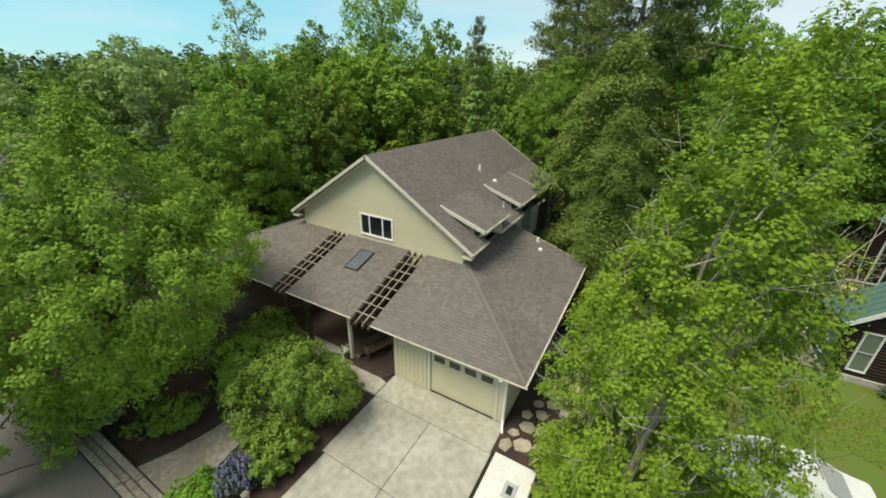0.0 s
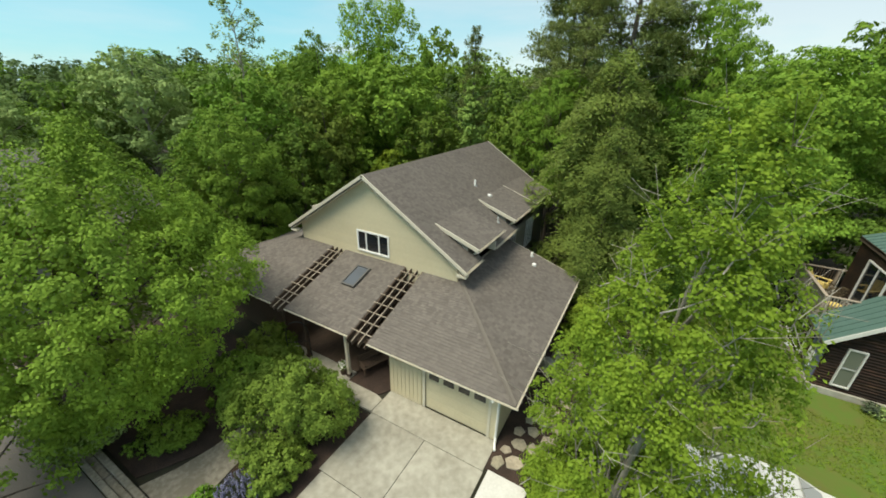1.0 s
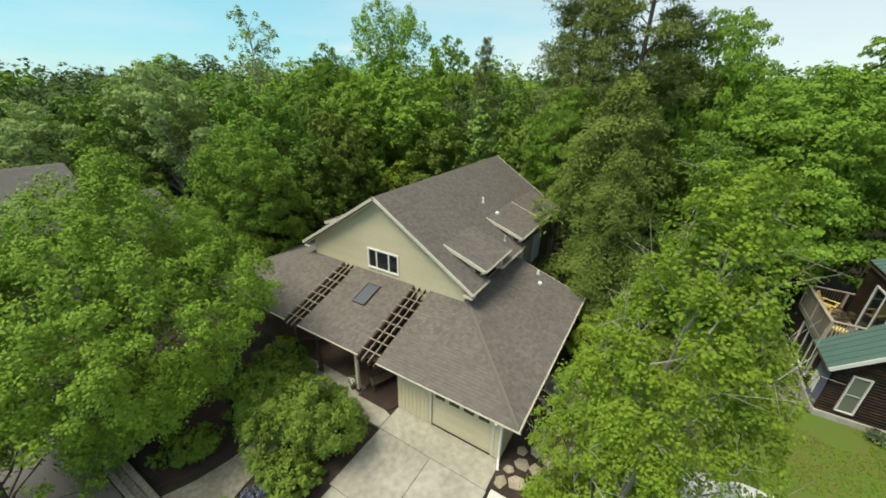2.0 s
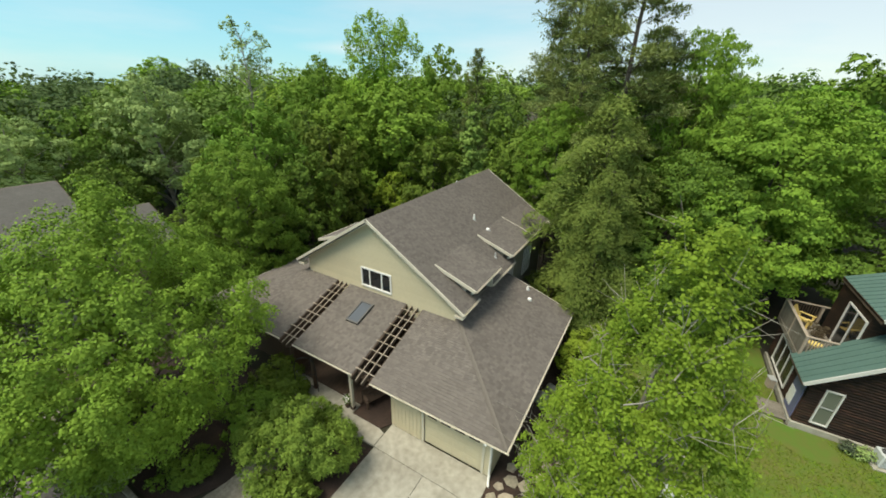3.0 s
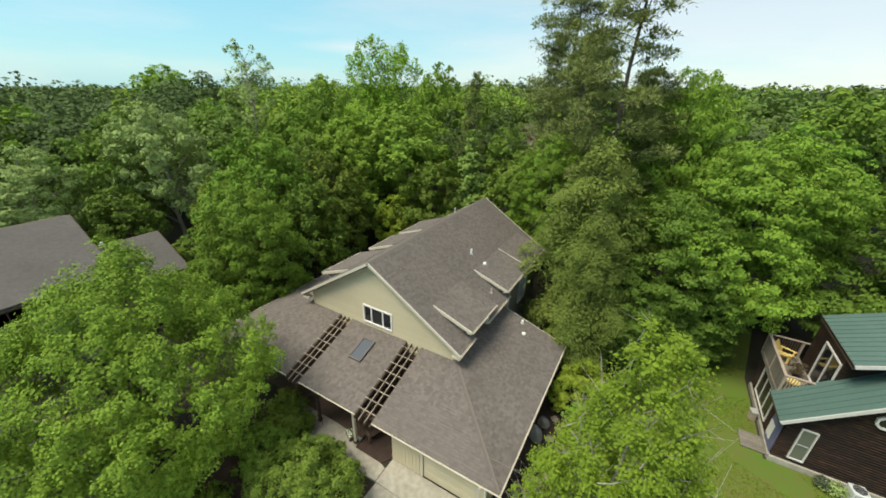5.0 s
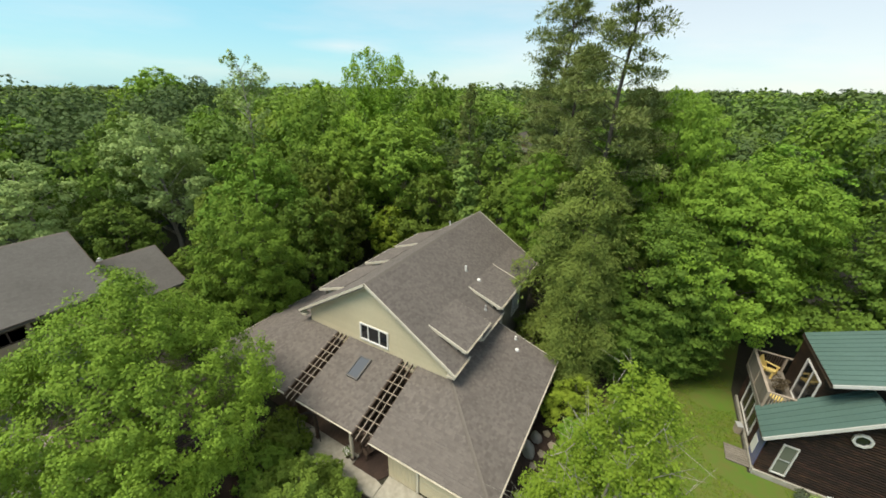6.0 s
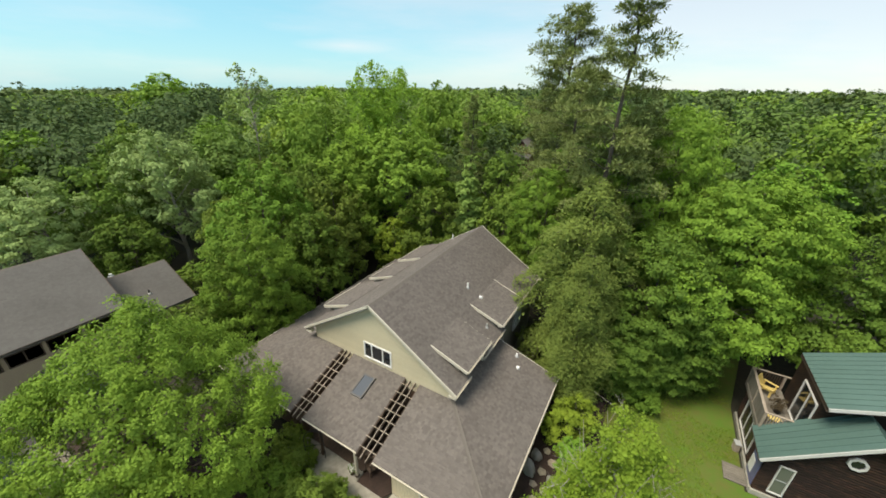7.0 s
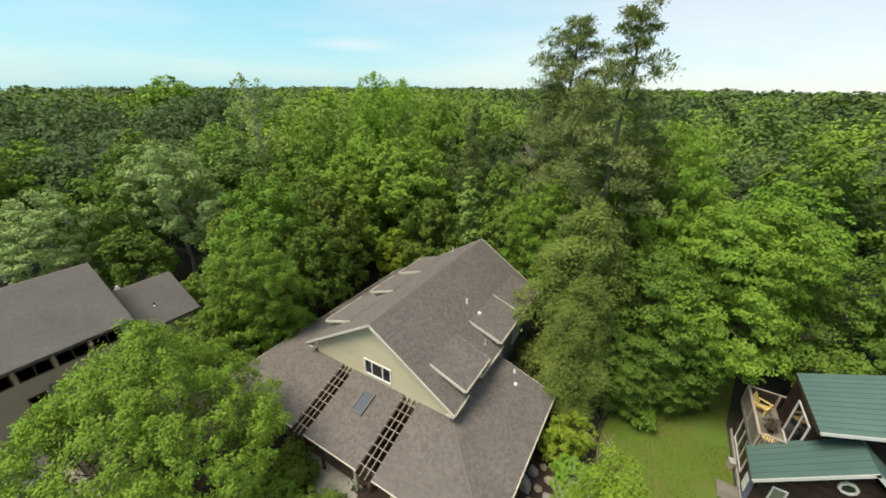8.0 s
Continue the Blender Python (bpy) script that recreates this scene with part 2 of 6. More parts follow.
PANE = glass_material("window_glass", (0.012, 0.015, 0.018))
CAR_DARK = material("dark_car_paint", (0.035, 0.04, 0.05), 0.3, (0.028, 0.032, 0.04), big=1, small=8, bump=0.0)
# pale grey puts the reflections on the car windows into their colour
CAR_GLASS = glass_material("pale_reflection_car_glass", (0.34, 0.35, 0.34), 0.12)
SKY_PANE = glass_material("skylight_glass", (0.09, 0.1, 0.115), 0.03)
SKY_PANE.node_tree.nodes["Principled BSDF"].inputs["Specular IOR Level"].default_value = 0.2
# grey base colour stands in for sky and trees reflected in the panes
PANE_REFLECTION = glass_material("glass_with_reflection", (0.13, 0.125, 0.105), 0.08)
# lighter grey-green pane
PANE_SOFT = glass_material("grey_green_glass", (0.13, 0.14, 0.115), 0.08)

# ---- mesh helpers ----


def thing(name, at=(0, 0, 0), label="", category="", group="", kind="", rz=0.0):
    ob = new(name)
    ob.empty_display_size = 0.2
    ob.matrix_world = pose(*at, 0, 0, rz)
    return tagged(ob, label, category, group, kind)


def finish(bm, name):
    me = bpy.data.meshes.new(name)
    bmesh.ops.recalc_face_normals(bm, faces=bm.faces)
    bm.to_mesh(me)
    bm.free()
    return me


def part(name, bm, mat, parent=None, label="", at=None):
    """Links a bmesh as one mesh object under a thing or a part. Its coordinates are those of its parent."""
    me = finish(bm, name) if isinstance(bm, bmesh.types.BMesh) else bm
    if mat and not me.materials:
        me.materials.append(mat)
    ob = new(name, me)
    if parent is not None:
        ob.parent = parent
    if at is not None:
        ob.matrix_basis = at
    if label:
        tagged(ob, label)
    return ob


def box(x0, x1, y0, y1, z0, z1, bm=None, bevel=0.0):
    bm = bm or bmesh.new()
    v = [bm.verts.new(p) for p in ((x0, y0, z0), (x1, y0, z0), (x1, y1, z0), (x0, y1, z0), (x0, y0, z1), (x1, y0, z1), (x1, y1, z1), (x0, y1, z1))]
    fs = [bm.faces.new([v[i] for i in f]) for f in ((3, 2, 1, 0), (4, 5, 6, 7), (0, 1, 5, 4), (1, 2, 6, 5), (2, 3, 7, 6), (3, 0, 4, 7))]
    if bevel:
        es = list({e for f in fs for e in f.edges})
        bmesh.ops.bevel(bm, geom=es, offset=bevel, segments=1, affect="EDGES")
    return bm


def slab(poly, down, bm=None):
    """A plate: the polygon (list of 3D points, upper side) and the same moved by the vector down."""
    bm = bm or bmesh.new()
    d = Vector(down)
    a = [bm.verts.new(Vector(p)) for p in poly]
    b = [bm.verts.new(Vector(p) + d) for p in poly]
    bm.faces.new(a)
    bm.faces.new(b[::-1])
    for i in range(len(a)):
        j = (i + 1) % len(a)
        bm.faces.new((a[j], a[i], b[i], b[j]))
    return bm


def beam(p, q, w, h, bm=None, up=(0, 0, 1)):
    """A bar from p to q, w wide and h high, hung under the line p-q."""
    bm = bm or bmesh.new()
    p, q = Vector(p), Vector(q)
    d = (q - p).normalized()
    side = d.cross(Vector(up)).normalized() * (w / 2)
    u = side.normalized().cross(d) * h
    return slab([p - side, p + side, q + side, q - side], -u, bm)


def tube(pts, radii, sides=7, bm=None, cap=True):
    bm = bm or bmesh.new()
    rings = []
    for i, (p, r) in enumerate(zip(pts, radii)):
        p = Vector(p)
        a = Vector(pts[max(i - 1, 0)])
        b = Vector(pts[min(i + 1, len(pts) - 1)])
        d = (b - a).normalized()
        x = d.orthogonal().normalized() if abs(d.z) < 0.9 else Vector((1, 0, 0)).cross(d).normalized()
        y = d.cross(x)
        rings.append([bm.verts.new(p + (x * math.cos(t) + y * math.sin(t)) * r) for t in (k * math.tau / sides for k in range(sides))])
    for r0, r1 in zip(rings, rings[1:]):
        for k in range(sides):
            bm.faces.new((r0[k], r0[(k + 1) % sides], r1[(k + 1) % sides], r1[k]))
    if cap:
        bm.faces.new(rings[0][::-1])
        bm.faces.new(rings[-1])
    return bm


def quads_mesh(name, verts):
    """A mesh of separate four-sided pieces from an array (n, 4, 3)."""
    n = len(verts)
    me = bpy.data.meshes.new(name)
    me.vertices.add(n * 4)
    me.vertices.foreach_set("co", np.ascontiguousarray(verts, dtype=np.float32).ravel())
    me.loops.add(n * 4)
    me.loops.foreach_set("vertex_index", np.arange(n * 4, dtype=np.int32))
    me.polygons.add(n)
    me.polygons.foreach_set("loop_start", np.arange(0, n * 4, 4, dtype=np.int32))
    me.update(calc_edges=True)
    return me


# ---- plants ----


def unit(a):
    return a / np.maximum(np.linalg.norm(a, axis=-1, keepdims=True), 1e-6)


def leaves(rng, centres, radii, count, size, flat=0.7, droop=0.35, slim=0.55, loose=0.22):
    """Leaf blades round clump centres, mostly on the clumps' outer shell and turned to the light."""
    k = len(centres)
    w = radii ** 2
    which = rng.choice(k, count, p=w / w.sum())
    d = unit(rng.normal(size=(count, 3)))
    d[:, 2] = np.where(d[:, 2] < -0.15, -d[:, 2], d[:, 2])
    rad = radii[which] * rng.uniform(0.35, 1.0, count) ** 0.4 * np.where(rng.uniform(size=count) < loose, rng.uniform(1.0, 1.7, count), 1.0)
    p = centres[which] + d * rad[:, None] * np.array((1, 1, flat))
    nrm = unit(d * 1.1 + rng.normal(size=(count, 3)) * 0.5 + np.array((0, 0, 0.3)))
    along = unit(np.cross(nrm, rng.normal(size=(count, 3))))
    along[:, 2] -= droop * rng.uniform(0, 1, count)
    along = unit(along)
    side = unit(np.cross(nrm, along))
    s = size * rng.uniform(0.6, 1.3, count)[:, None]
    fold = nrm * s * 0.12
    return np.stack([p - along * s * 0.5, p + side * s * slim * 0.5 + fold, p + along * s * 0.5, p - side * s * slim * 0.5 + fold], 1)


def crown_lobes(rng, base, top, radius, shape, n, lobe, lean=(0, 0), rough=1.0):
    """Boughs of foliage set round a crown's outline, spaced apart: centres, radii and the way each one faces."""
    turns = rng.uniform(0, math.tau, 4)
    c, r, ax = [], [], []
    gap, tries = lobe * 0.85, 0
    while len(c) < n:
        tries += 1
        if tries % 300 == 0:
            gap *= 0.88
        h, a = rng.uniform(0, 1), rng.uniform(0, math.tau)
        share = shape(h)
        if rng.uniform() > share + 0.15:
            continue
        R = radius * share * (1 + rough * (0.15 * math.sin(2 * a + turns[0] + 2 * h) + 0.11 * math.sin(3 * a + turns[1] + 5 * h) + 0.09 * math.sin(9 * h + turns[2] + a)))
        size = lobe * rng.uniform(0.65, 1.3)
        q = max(0.0, R - size * 0.55) * (rng.uniform(0.86, 1.08) if rng.uniform() < 0.85 else rng.uniform(0.4, 0.85))
        p = np.array((math.cos(a) * q + lean[0] * h, math.sin(a) * q + lean[1] * h, base + (top - base) * h))
        if c and np.min(np.linalg.norm(np.array(c) - p, axis=1)) < gap:
            continue
        c.append(p)
        r.append(size)
        ax.append((math.cos(a) * min(1, q / radius + 0.25), math.sin(a) * min(1, q / radius + 0.25), 0.55 + 0.75 * max(0, h - 0.45)))
    return np.array(c), np.array(r), unit(np.array(ax))


def lobed_leaves(rng, centres, radii, axes, count, size, slim=0.8, flat=0.75, fuzz=0.3, sub=9, loose=0.14, droop=0.25, fill=0.3):
    """Leaf blades on small tufts that cover the upper and outer side of each bough."""
    k = len(centres)
    tuft_way = unit(axes[:, None, :] * 0.95 + rng.normal(size=(k, sub, 3)) * 0.62)
    squash = np.array((1, 1, flat))
    tuft = centres[:, None, :] + tuft_way * (radii[:, None] * rng.uniform(0.55, 1.0, (k, sub)))[..., None] * squash
    tuft_r = radii[:, None] * rng.uniform(0.26, 0.5, (k, sub))
    w = radii ** 2
    i = rng.choice(k, count, p=w / w.sum())
    j = rng.integers(0, sub, count)
    way, rr = tuft_way[i, j], tuft_r[i, j]
    d = unit(rng.normal(size=(count, 3)) + way * 0.55 + np.array((0, 0, 0.25)))
    far = rng.uniform(0.25, 1.0, count) ** 0.5 * np.where(rng.uniform(size=count) < loose, rng.uniform(1.1, 1.7, count), 1.0)
    p = tuft[i, j] + d * (rr * far)[:, None] * squash
    nrm = unit(way * 0.55 + d * 0.5 + np.array((0, 0, 0.3)) + rng.normal(size=(count, 3)) * fuzz)
    along = unit(np.cross(nrm, rng.normal(size=(count, 3))) + way * 0.35)
    along[:, 2] -= droop * rng.uniform(0, 1, count)
    along = unit(along)
    side = unit(np.cross(nrm, along))
    s = size * rng.uniform(0.55, 1.35, count)[:, None]
    fold = np.cross(along, side) * s * 0.1
    tips = np.stack([p - along * s * 0.5, p + side * s * slim * 0.5 + fold, p + along * s * 0.5, p - side * s * slim * 0.5 + fold], 1)
    # the fuller foliage behind the tufts
    m = int(count * fill)
    i = rng.choice(k, m, p=w / w.sum())
    d = unit(rng.normal(size=(m, 3)))
    p = centres[i] + (d * rng.uniform(0.3, 1.0, (m, 1)) * squash - axes[i] * 0.3) * radii[i][:, None]
    nrm = unit(axes[i] + d * 0.25 + rng.normal(size=(m, 3)) * 0.25)
    along = unit(np.cross(nrm, rng.normal(size=(m, 3))))
    side = np.cross(nrm, along)
    s = size * 1.35 * rng.uniform(0.6, 1.3, (m, 1))
    return np.concatenate([tips, np.stack([p - along * s * 0.5, p + side * s * slim * 0.5, p + along * s * 0.5, p - side * s * slim * 0.5], 1)])


def plumes(rng, base, top, radius, shape, n, count, size, sag=0.25):
    """Soft drooping conifer boughs that leave the trunk all round: needle sprays, and the bough tips."""
    h = (np.arange(n) + rng.uniform(0, 1, n)) / n
    a = np.arange(n) * 2.4 + rng.normal(size=n) * 0.3
    long = radius * np.array([shape(v) for v in h]) * rng.uniform(0.5, 1.25, n)
    out = np.stack([np.cos(a), np.sin(a), np.zeros(n)], 1)
    foot = np.stack([np.zeros(n), np.zeros(n), base + (top - base) * h], 1)
    i = rng.choice(n, count, p=long / long.sum())
    f = rng.uniform(0.15, 1.0, count) ** 0.75
    L = long[i][:, None]
    o = out[i]
    lat = np.stack([-o[:, 1], o[:, 0], np.zeros(count)], 1)
    hand = rng.normal(size=(count, 1))
    rise = (0.32 * f - (0.32 + sag) * f ** 2)[:, None]
    p = foot[i] + o * L * f[:, None] + lat * hand * (0.34 * (1.15 - f[:, None]) + 0.16) * np.sqrt(L)
    p[:, 2:] += rise * L - 0.1 * np.abs(hand) * np.sqrt(L) + rng.normal(size=(count, 1)) * 0.16
    along = unit(o * 0.6 + lat * np.sign(hand) * 0.6 + np.array((0, 0, -0.3)) * f[:, None] + rng.normal(size=(count, 3)) * 0.5)
    nrm = unit(np.array((0, 0, 0.8)) + o * 0.5 + lat * hand * 0.2 + rng.normal(size=(count, 3)) * 0.35)
    side = unit(np.cross(nrm, along))
    s = size * rng.uniform(0.6, 1.3, count)[:, None]
    tips = foot + out * long[:, None] * 0.8
    tips[:, 2] += (0.32 * 0.8 - (0.32 + sag) * 0.64) * long
    return np.stack([p - along * s * 0.5, p + side * s * 0.14, p + along * s * 0.5, p - side * s * 0.14], 1), foot, tips


def tufts(rng, base, top, radius, shape, n, per, needles, size, puff, lean=(0, 0)):
    """Pine boughs: tufts of long needles at the ends of side twigs, with air between them. Gives the needles and the twigs."""
    quads, twigs = [], []
    for b in range(n):
        h = (b + rng.uniform()) / n
        a = b * 2.4 + rng.normal() * 0.4
        long = radius * shape(h) * rng.uniform(0.5, 1.15)
        o = np.array((math.cos(a), math.sin(a), 0.0))
        lat = np.array((-o[1], o[0], 0.0))
        foot = np.array((lean[0] * h, lean[1] * h, base + (top - base) * h))
        end = foot + o * long + np.array((0, 0, long * rng.uniform(0.0, 0.35)))
        twigs.append((foot, end, 0.012 + 0.009 * long))
        for _ in range(max(2, int(per * (0.45 + 0.55 * shape(h))))):
            f = rng.uniform(0.3, 1.05)
            q = foot + (end - foot) * f + lat * rng.normal() * 0.24 * long * (1.2 - 0.6 * f) + np.array((0, 0, rng.uniform(-0.05, 0.45)))
            if rng.uniform() < 0.6:
                twigs.append((foot + (end - foot) * max(0.2, f - 0.25), q, 0.011))
            m = int(needles * rng.uniform(0.6, 1.4))
            d = unit(rng.normal(size=(m, 3)) + np.array((0, 0, 0.55)) + o * 0.35)
            r = puff * rng.uniform(0.7, 1.3)
            p = q + d * r * rng.uniform(0.3, 1.0, (m, 1)) * np.array((1.1, 1.1, 0.75))
            nrm = unit(d * 0.5 + np.array((0, 0, 0.8)) + rng.normal(size=(m, 3)) * 0.25)
            along = unit(d + rng.normal(size=(m, 3)) * 0.3)
            side = unit(np.cross(nrm, along))
            s = size * rng.uniform(0.6, 1.3, (m, 1))
            quads.append(np.stack([p - along * s * 0.5, p + side * s * 0.135, p + along * s * 0.5, p - side * s * 0.135], 1))
    return np.concatenate(quads), twigs


def inner_blockers(rng, centres, n, size):
    """Oversized blades added deep inside a crown as inner foliage, to block light and darken its gaps."""
    if not n:
        return np.zeros((0, 4, 3))
    k = rng.choice(len(centres), n)
    low, high = centres[:, 2].min(), centres[:, 2].max()
    mid = np.array((centres[:, 0].mean(), centres[:, 1].mean()))
    p = centres[k].copy()
    p[:, :2] = mid + (p[:, :2] - mid) * rng.uniform(0.05, 0.52, n)[:, None]
    p[:, 2] = low + (p[:, 2] - low) * 0.8 - size * 0.3
    out = np.concatenate([(p[:, :2] - mid), np.zeros((n, 1))], 1)
    nrm = unit(unit(out) * 0.7 + np.array((0, 0, 0.6)) + rng.normal(size=(n, 3)) * 0.4)
    a = unit(np.cross(nrm, rng.normal(size=(n, 3))))
    b = np.cross(nrm, a)
    s = size * rng.uniform(0.7, 1.3, n)[:, None]
    return np.stack([p - a * s, p + b * s * 0.7, p + a * s, p - b * s * 0.7], 1)


ROUND = lambda h: math.sqrt(max(0.03, 1 - ((h - 0.38) / 0.63) ** 2))
TALL = lambda h: max(0.1, math.sin(math.pi * (0.16 + 0.8 * h)) ** 0.6 * (1.08 - 0.3 * h))
CONE = lambda h: max(0.08, (1 - h) ** 0.75 * min(1, 0.35 + 4 * h))
BARREL = lambda h: max(0.12, (0.74 + 0.5 * math.sin(math.pi * h)) * (1 - max(0, h - 0.38) ** 2 * 2.5) * 0.87)
MAPLE_FORM = lambda h: max(0.1, (0.74 + 0.5 * math.sin(math.pi * h)) * (1 - max(0, h - 0.34) ** 1.6 * 1.75) * 0.87)
POPLAR_FORM = lambda h: max(0.22, min(1.0, 0.6 + 1.3 * h) * (1.02 - h) ** 0.62)
CROWN_TOP = lambda h: math.sqrt(max(0.08, 1 - (max(0.0, h - 0.45) / 0.58) ** 3)) * min(1.0, 0.7 + 0.8 * h)
PINE_WIDE = lambda h: max(0.16, min(1.0, 0.6 + 1.0 * h) * (1 - h ** 5) ** 0.55)
PINE = lambda h: max(0.14, min(1.0, 0.7 + 1.0 * h) * (1 - h) ** 0.5)


def branch_pts(rng, p, q, n=4, wob=0.12):
    p, q = Vector(p), Vector(q)
    L = (q - p).length
    pts = [p.copy()]
    for i in range(1, n):
        f = i / n
        m = p.lerp(q, f)
        m.z += 0.10 * L * math.sin(math.pi * f)
        pts.append(m + Vector(rng.normal(size=3)) * wob * L / n)
    pts.append(q)
    return pts


def stem(rng, height, girth, lean=(0, 0), bm=None, share=0.9):
    """A tapered, slightly bent trunk; gives its mesh and a function for the point at a height share."""
    bm = bm or bmesh.new()
    top = Vector((lean[0] * share, lean[1] * share, height * share))
    pts = [Vector((0, 0, -0.3))]
    for i in range(1, 8):
        f = i / 7
        pts.append(top * f + Vector((rng.normal() * 0.12, rng.normal() * 0.12, 0)) * (1 if i < 7 else 0))
    tube(pts, [girth * (1.25 - 0.25 * min(1, i)) * (1 - 0.86 * (i / 7)) + 0.012 for i in range(8)], 8, bm)
    return bm, top


def pair(trunk_bm, quads, mat, bark):
    trunk = finish(trunk_bm, "trunk")
    trunk.materials.append(bark)
    crown = quads_mesh("crown", quads)
    crown.materials.append(mat)
    return trunk, crown


def tree_meshes(seed, height, radius, base, shape, lobes, lobe, count, size, mat, bark, girth=0.18, limbs=14, flat=0.75, slim=0.8, lean=(0, 0), twigs=0, core=0, fuzz=0.3, sub=9, loose=0.14, rough=1.0, droop=0.25, thick=1.0, fill=0.3, share=0.9, steep_limbs=0.75):
    """A broad-leaved tree: trunk with limbs, and a crown of lobed boughs. Returns both meshes."""
    rng = np.random.default_rng(seed)
    c, r, ax = crown_lobes(rng, base, height - lobe * 0.7, radius, shape, lobes, lobe, lean, rough)
    quads = np.concatenate([lobed_leaves(rng, c, r, ax, count, size, slim, flat, fuzz, sub, loose, droop, fill), inner_blockers(rng, c, core, lobe * 0.22)])
    bm, top = stem(rng, height, girth, lean, share=share)
    order = np.argsort(-np.hypot(c[:, 0], c[:, 1]))
    pick = order[:: max(1, len(order) // max(1, limbs))][:limbs]
    for k in pick:
        q = c[k]
        z0 = max(base * 0.6, q[2] - np.hypot(q[0], q[1]) * steep_limbs)
        f = min(0.97, max(0.05, z0 / top.z))
        p = top * f
        g = (girth * (1 - 0.86 * f) * 0.32 + 0.008) * thick
        q = np.array((q[0] * 0.84, q[1] * 0.84, q[2]))
        bp = branch_pts(rng, p, q)
        tube(bp, [g * (1 - 0.8 * i / 4) + 0.006 for i in range(5)], 5, bm)
        for _ in range(2):
            s = bp[int(rng.integers(2, 4))]
            e = Vector(s) + Vector((rng.normal(), rng.normal(), 0.4 + abs(rng.normal()) * 0.4)) * 0.09 * radius
            tube([s, s.lerp(e, 0.5) + Vector(rng.normal(size=3)) * 0.04, e], [g * 0.35 + 0.004, g * 0.22 + 0.003, 0.004], 4, bm)
    for k in rng.choice(len(c), twigs) if twigs else ():
        q = Vector(c[k] + ax[k] * r[k] * rng.uniform(0.2, 1.0))
        out = Vector((q.x, q.y, 0)) * 0.16 + Vector((0, 0, 0.6)) + Vector(rng.normal(size=3)) * 0.35
        s, e = q - out * 0.7, q + out * rng.uniform(0.3, 0.75)
        m = s.lerp(e, 0.55) + Vector(rng.normal(size=3)) * 0.1
        tube([s, s.lerp(m, 0.5) + Vector(rng.normal(size=3)) * 0.06, m, e], [0.016, 0.012, 0.009, 0.004], 4, bm)
        for _ in range(3):
            f = e + Vector(rng.normal(size=3)) * 0.32
            tube([m.lerp(e, rng.uniform(0, 0.7)), f], [0.007, 0.003], 3, bm, False)
    return pair(bm, quads, mat, bark)


def conifer_meshes(seed, height, radius, base, shape, boughs, count, size, mat, bark, girth=0.2, sag=0.25):
    """A soft conifer with plume-like boughs down to the ground."""
    rng = np.random.default_rng(seed)
    quads, feet, tips = plumes(rng, base, height - 0.3, radius, shape, boughs, count, size, sag)
    bm, _ = stem(rng, height, girth)
    for p, q in list(zip(feet, tips))[::2]:
        tube(branch_pts(rng, p, q, 4, 0.08), [0.035, 0.028, 0.02, 0.014, 0.008], 4, bm)
    return pair(bm, quads, mat, bark)


def pine_meshes(seed, height, radius, base, shape, boughs, per, needles, size, puff, mat, bark, girth=0.26, lean=(0, 0)):
    rng = np.random.default_rng(seed)
    quads, twigs = tufts(rng, base, height - 0.4, radius, shape, boughs, per, needles, size, puff, lean)
    bm, _ = stem(rng, height, girth, lean, share=0.99)
    for p, q, g in twigs:
        tube(branch_pts(rng, p, q, 3, 0.14), [g, g * 0.8, g * 0.6, g * 0.35], 4, bm)
    return pair(bm, quads, mat, bark)


def plant_tree(meshes, at, label, category="tree", group="", scale=(1, 1, 1), turn=0.0, name="tree"):
    t = thing(name, at, label, category, group, rz=turn)
    for nm, me in zip(("trunk", "crown"), meshes):
        ob = part(nm, me, None, t)
        ob.scale = scale
    return t


def terrain(x, y):
    d = math.hypot(x, y)
    far = max(0.0, d - 60)
    side = (0.866 * x + 0.5 * y) / max(d, 1.0)
    return far * (-0.0085 + 0.02 * side) + (0.9 * math.sin(x * 0.011 + 1) + 1.2 * math.sin(x * 0.004 + y * 0.006)) * min(1, far / 120)

# ---- ground and paving ----


def ground_sheet():
    xs = sorted({*range(-40, 41, 4), *[s * v for s in (-1, 1) for v in (60, 90, 130, 190, 280, 420, 650, 1000, 1600, 2600)]})
    bm = bmesh.new()
    g = [[bm.verts.new((x, y, terrain(x, y) - 0.03)) for x in xs] for y in xs]
    for j in range(len(xs) - 1):
        for i in range(len(xs) - 1):
            bm.faces.new((g[j][i], g[j][i + 1], g[j + 1][i + 1], g[j + 1][i]))
    return tagged(part("ground", bm, FOREST_FLOOR), "brown-green woodland floor of leaf litter and weeds", "ground", kind="structure")


ground_sheet()


def plate(name, poly, mat, label, category, z=0.0, thick=0.06):
    return tagged(part(name, slab([(x, y, z) for x, y in poly], (0, 0, -thick)), mat), label, category, kind="structure")


plate("lawn", [(12.5, -0.6), (9.2, -2.6), (9.2, -14), (36, -14), (36, 10.4), (19.7, 10.4), (19.7, 17), (21, 24), (16, 27), (13.5, 18), (12.5, 12)], GRASS, "patchy green lawn beside the dark wooden house", "lawn", 0.02)
plate("mulch_bed", [(8.66, -0.58), (12.5, -0.58), (12.5, 14), (5.0, 19), (5.0, 10.1), (8.66, 10.1)], MULCH, "dark brown mulch bed along the garage wall", "mulch bed", 0.016)
plate("planting_bed", [(4.1, -7.0), (3.8, -0.86), (0.4, -0.95), (0.9, -4.2), (2.1, -6.9)], MULCH, "dark mulched planting bed under shrubs by the drive", "planting bed", 0.014)
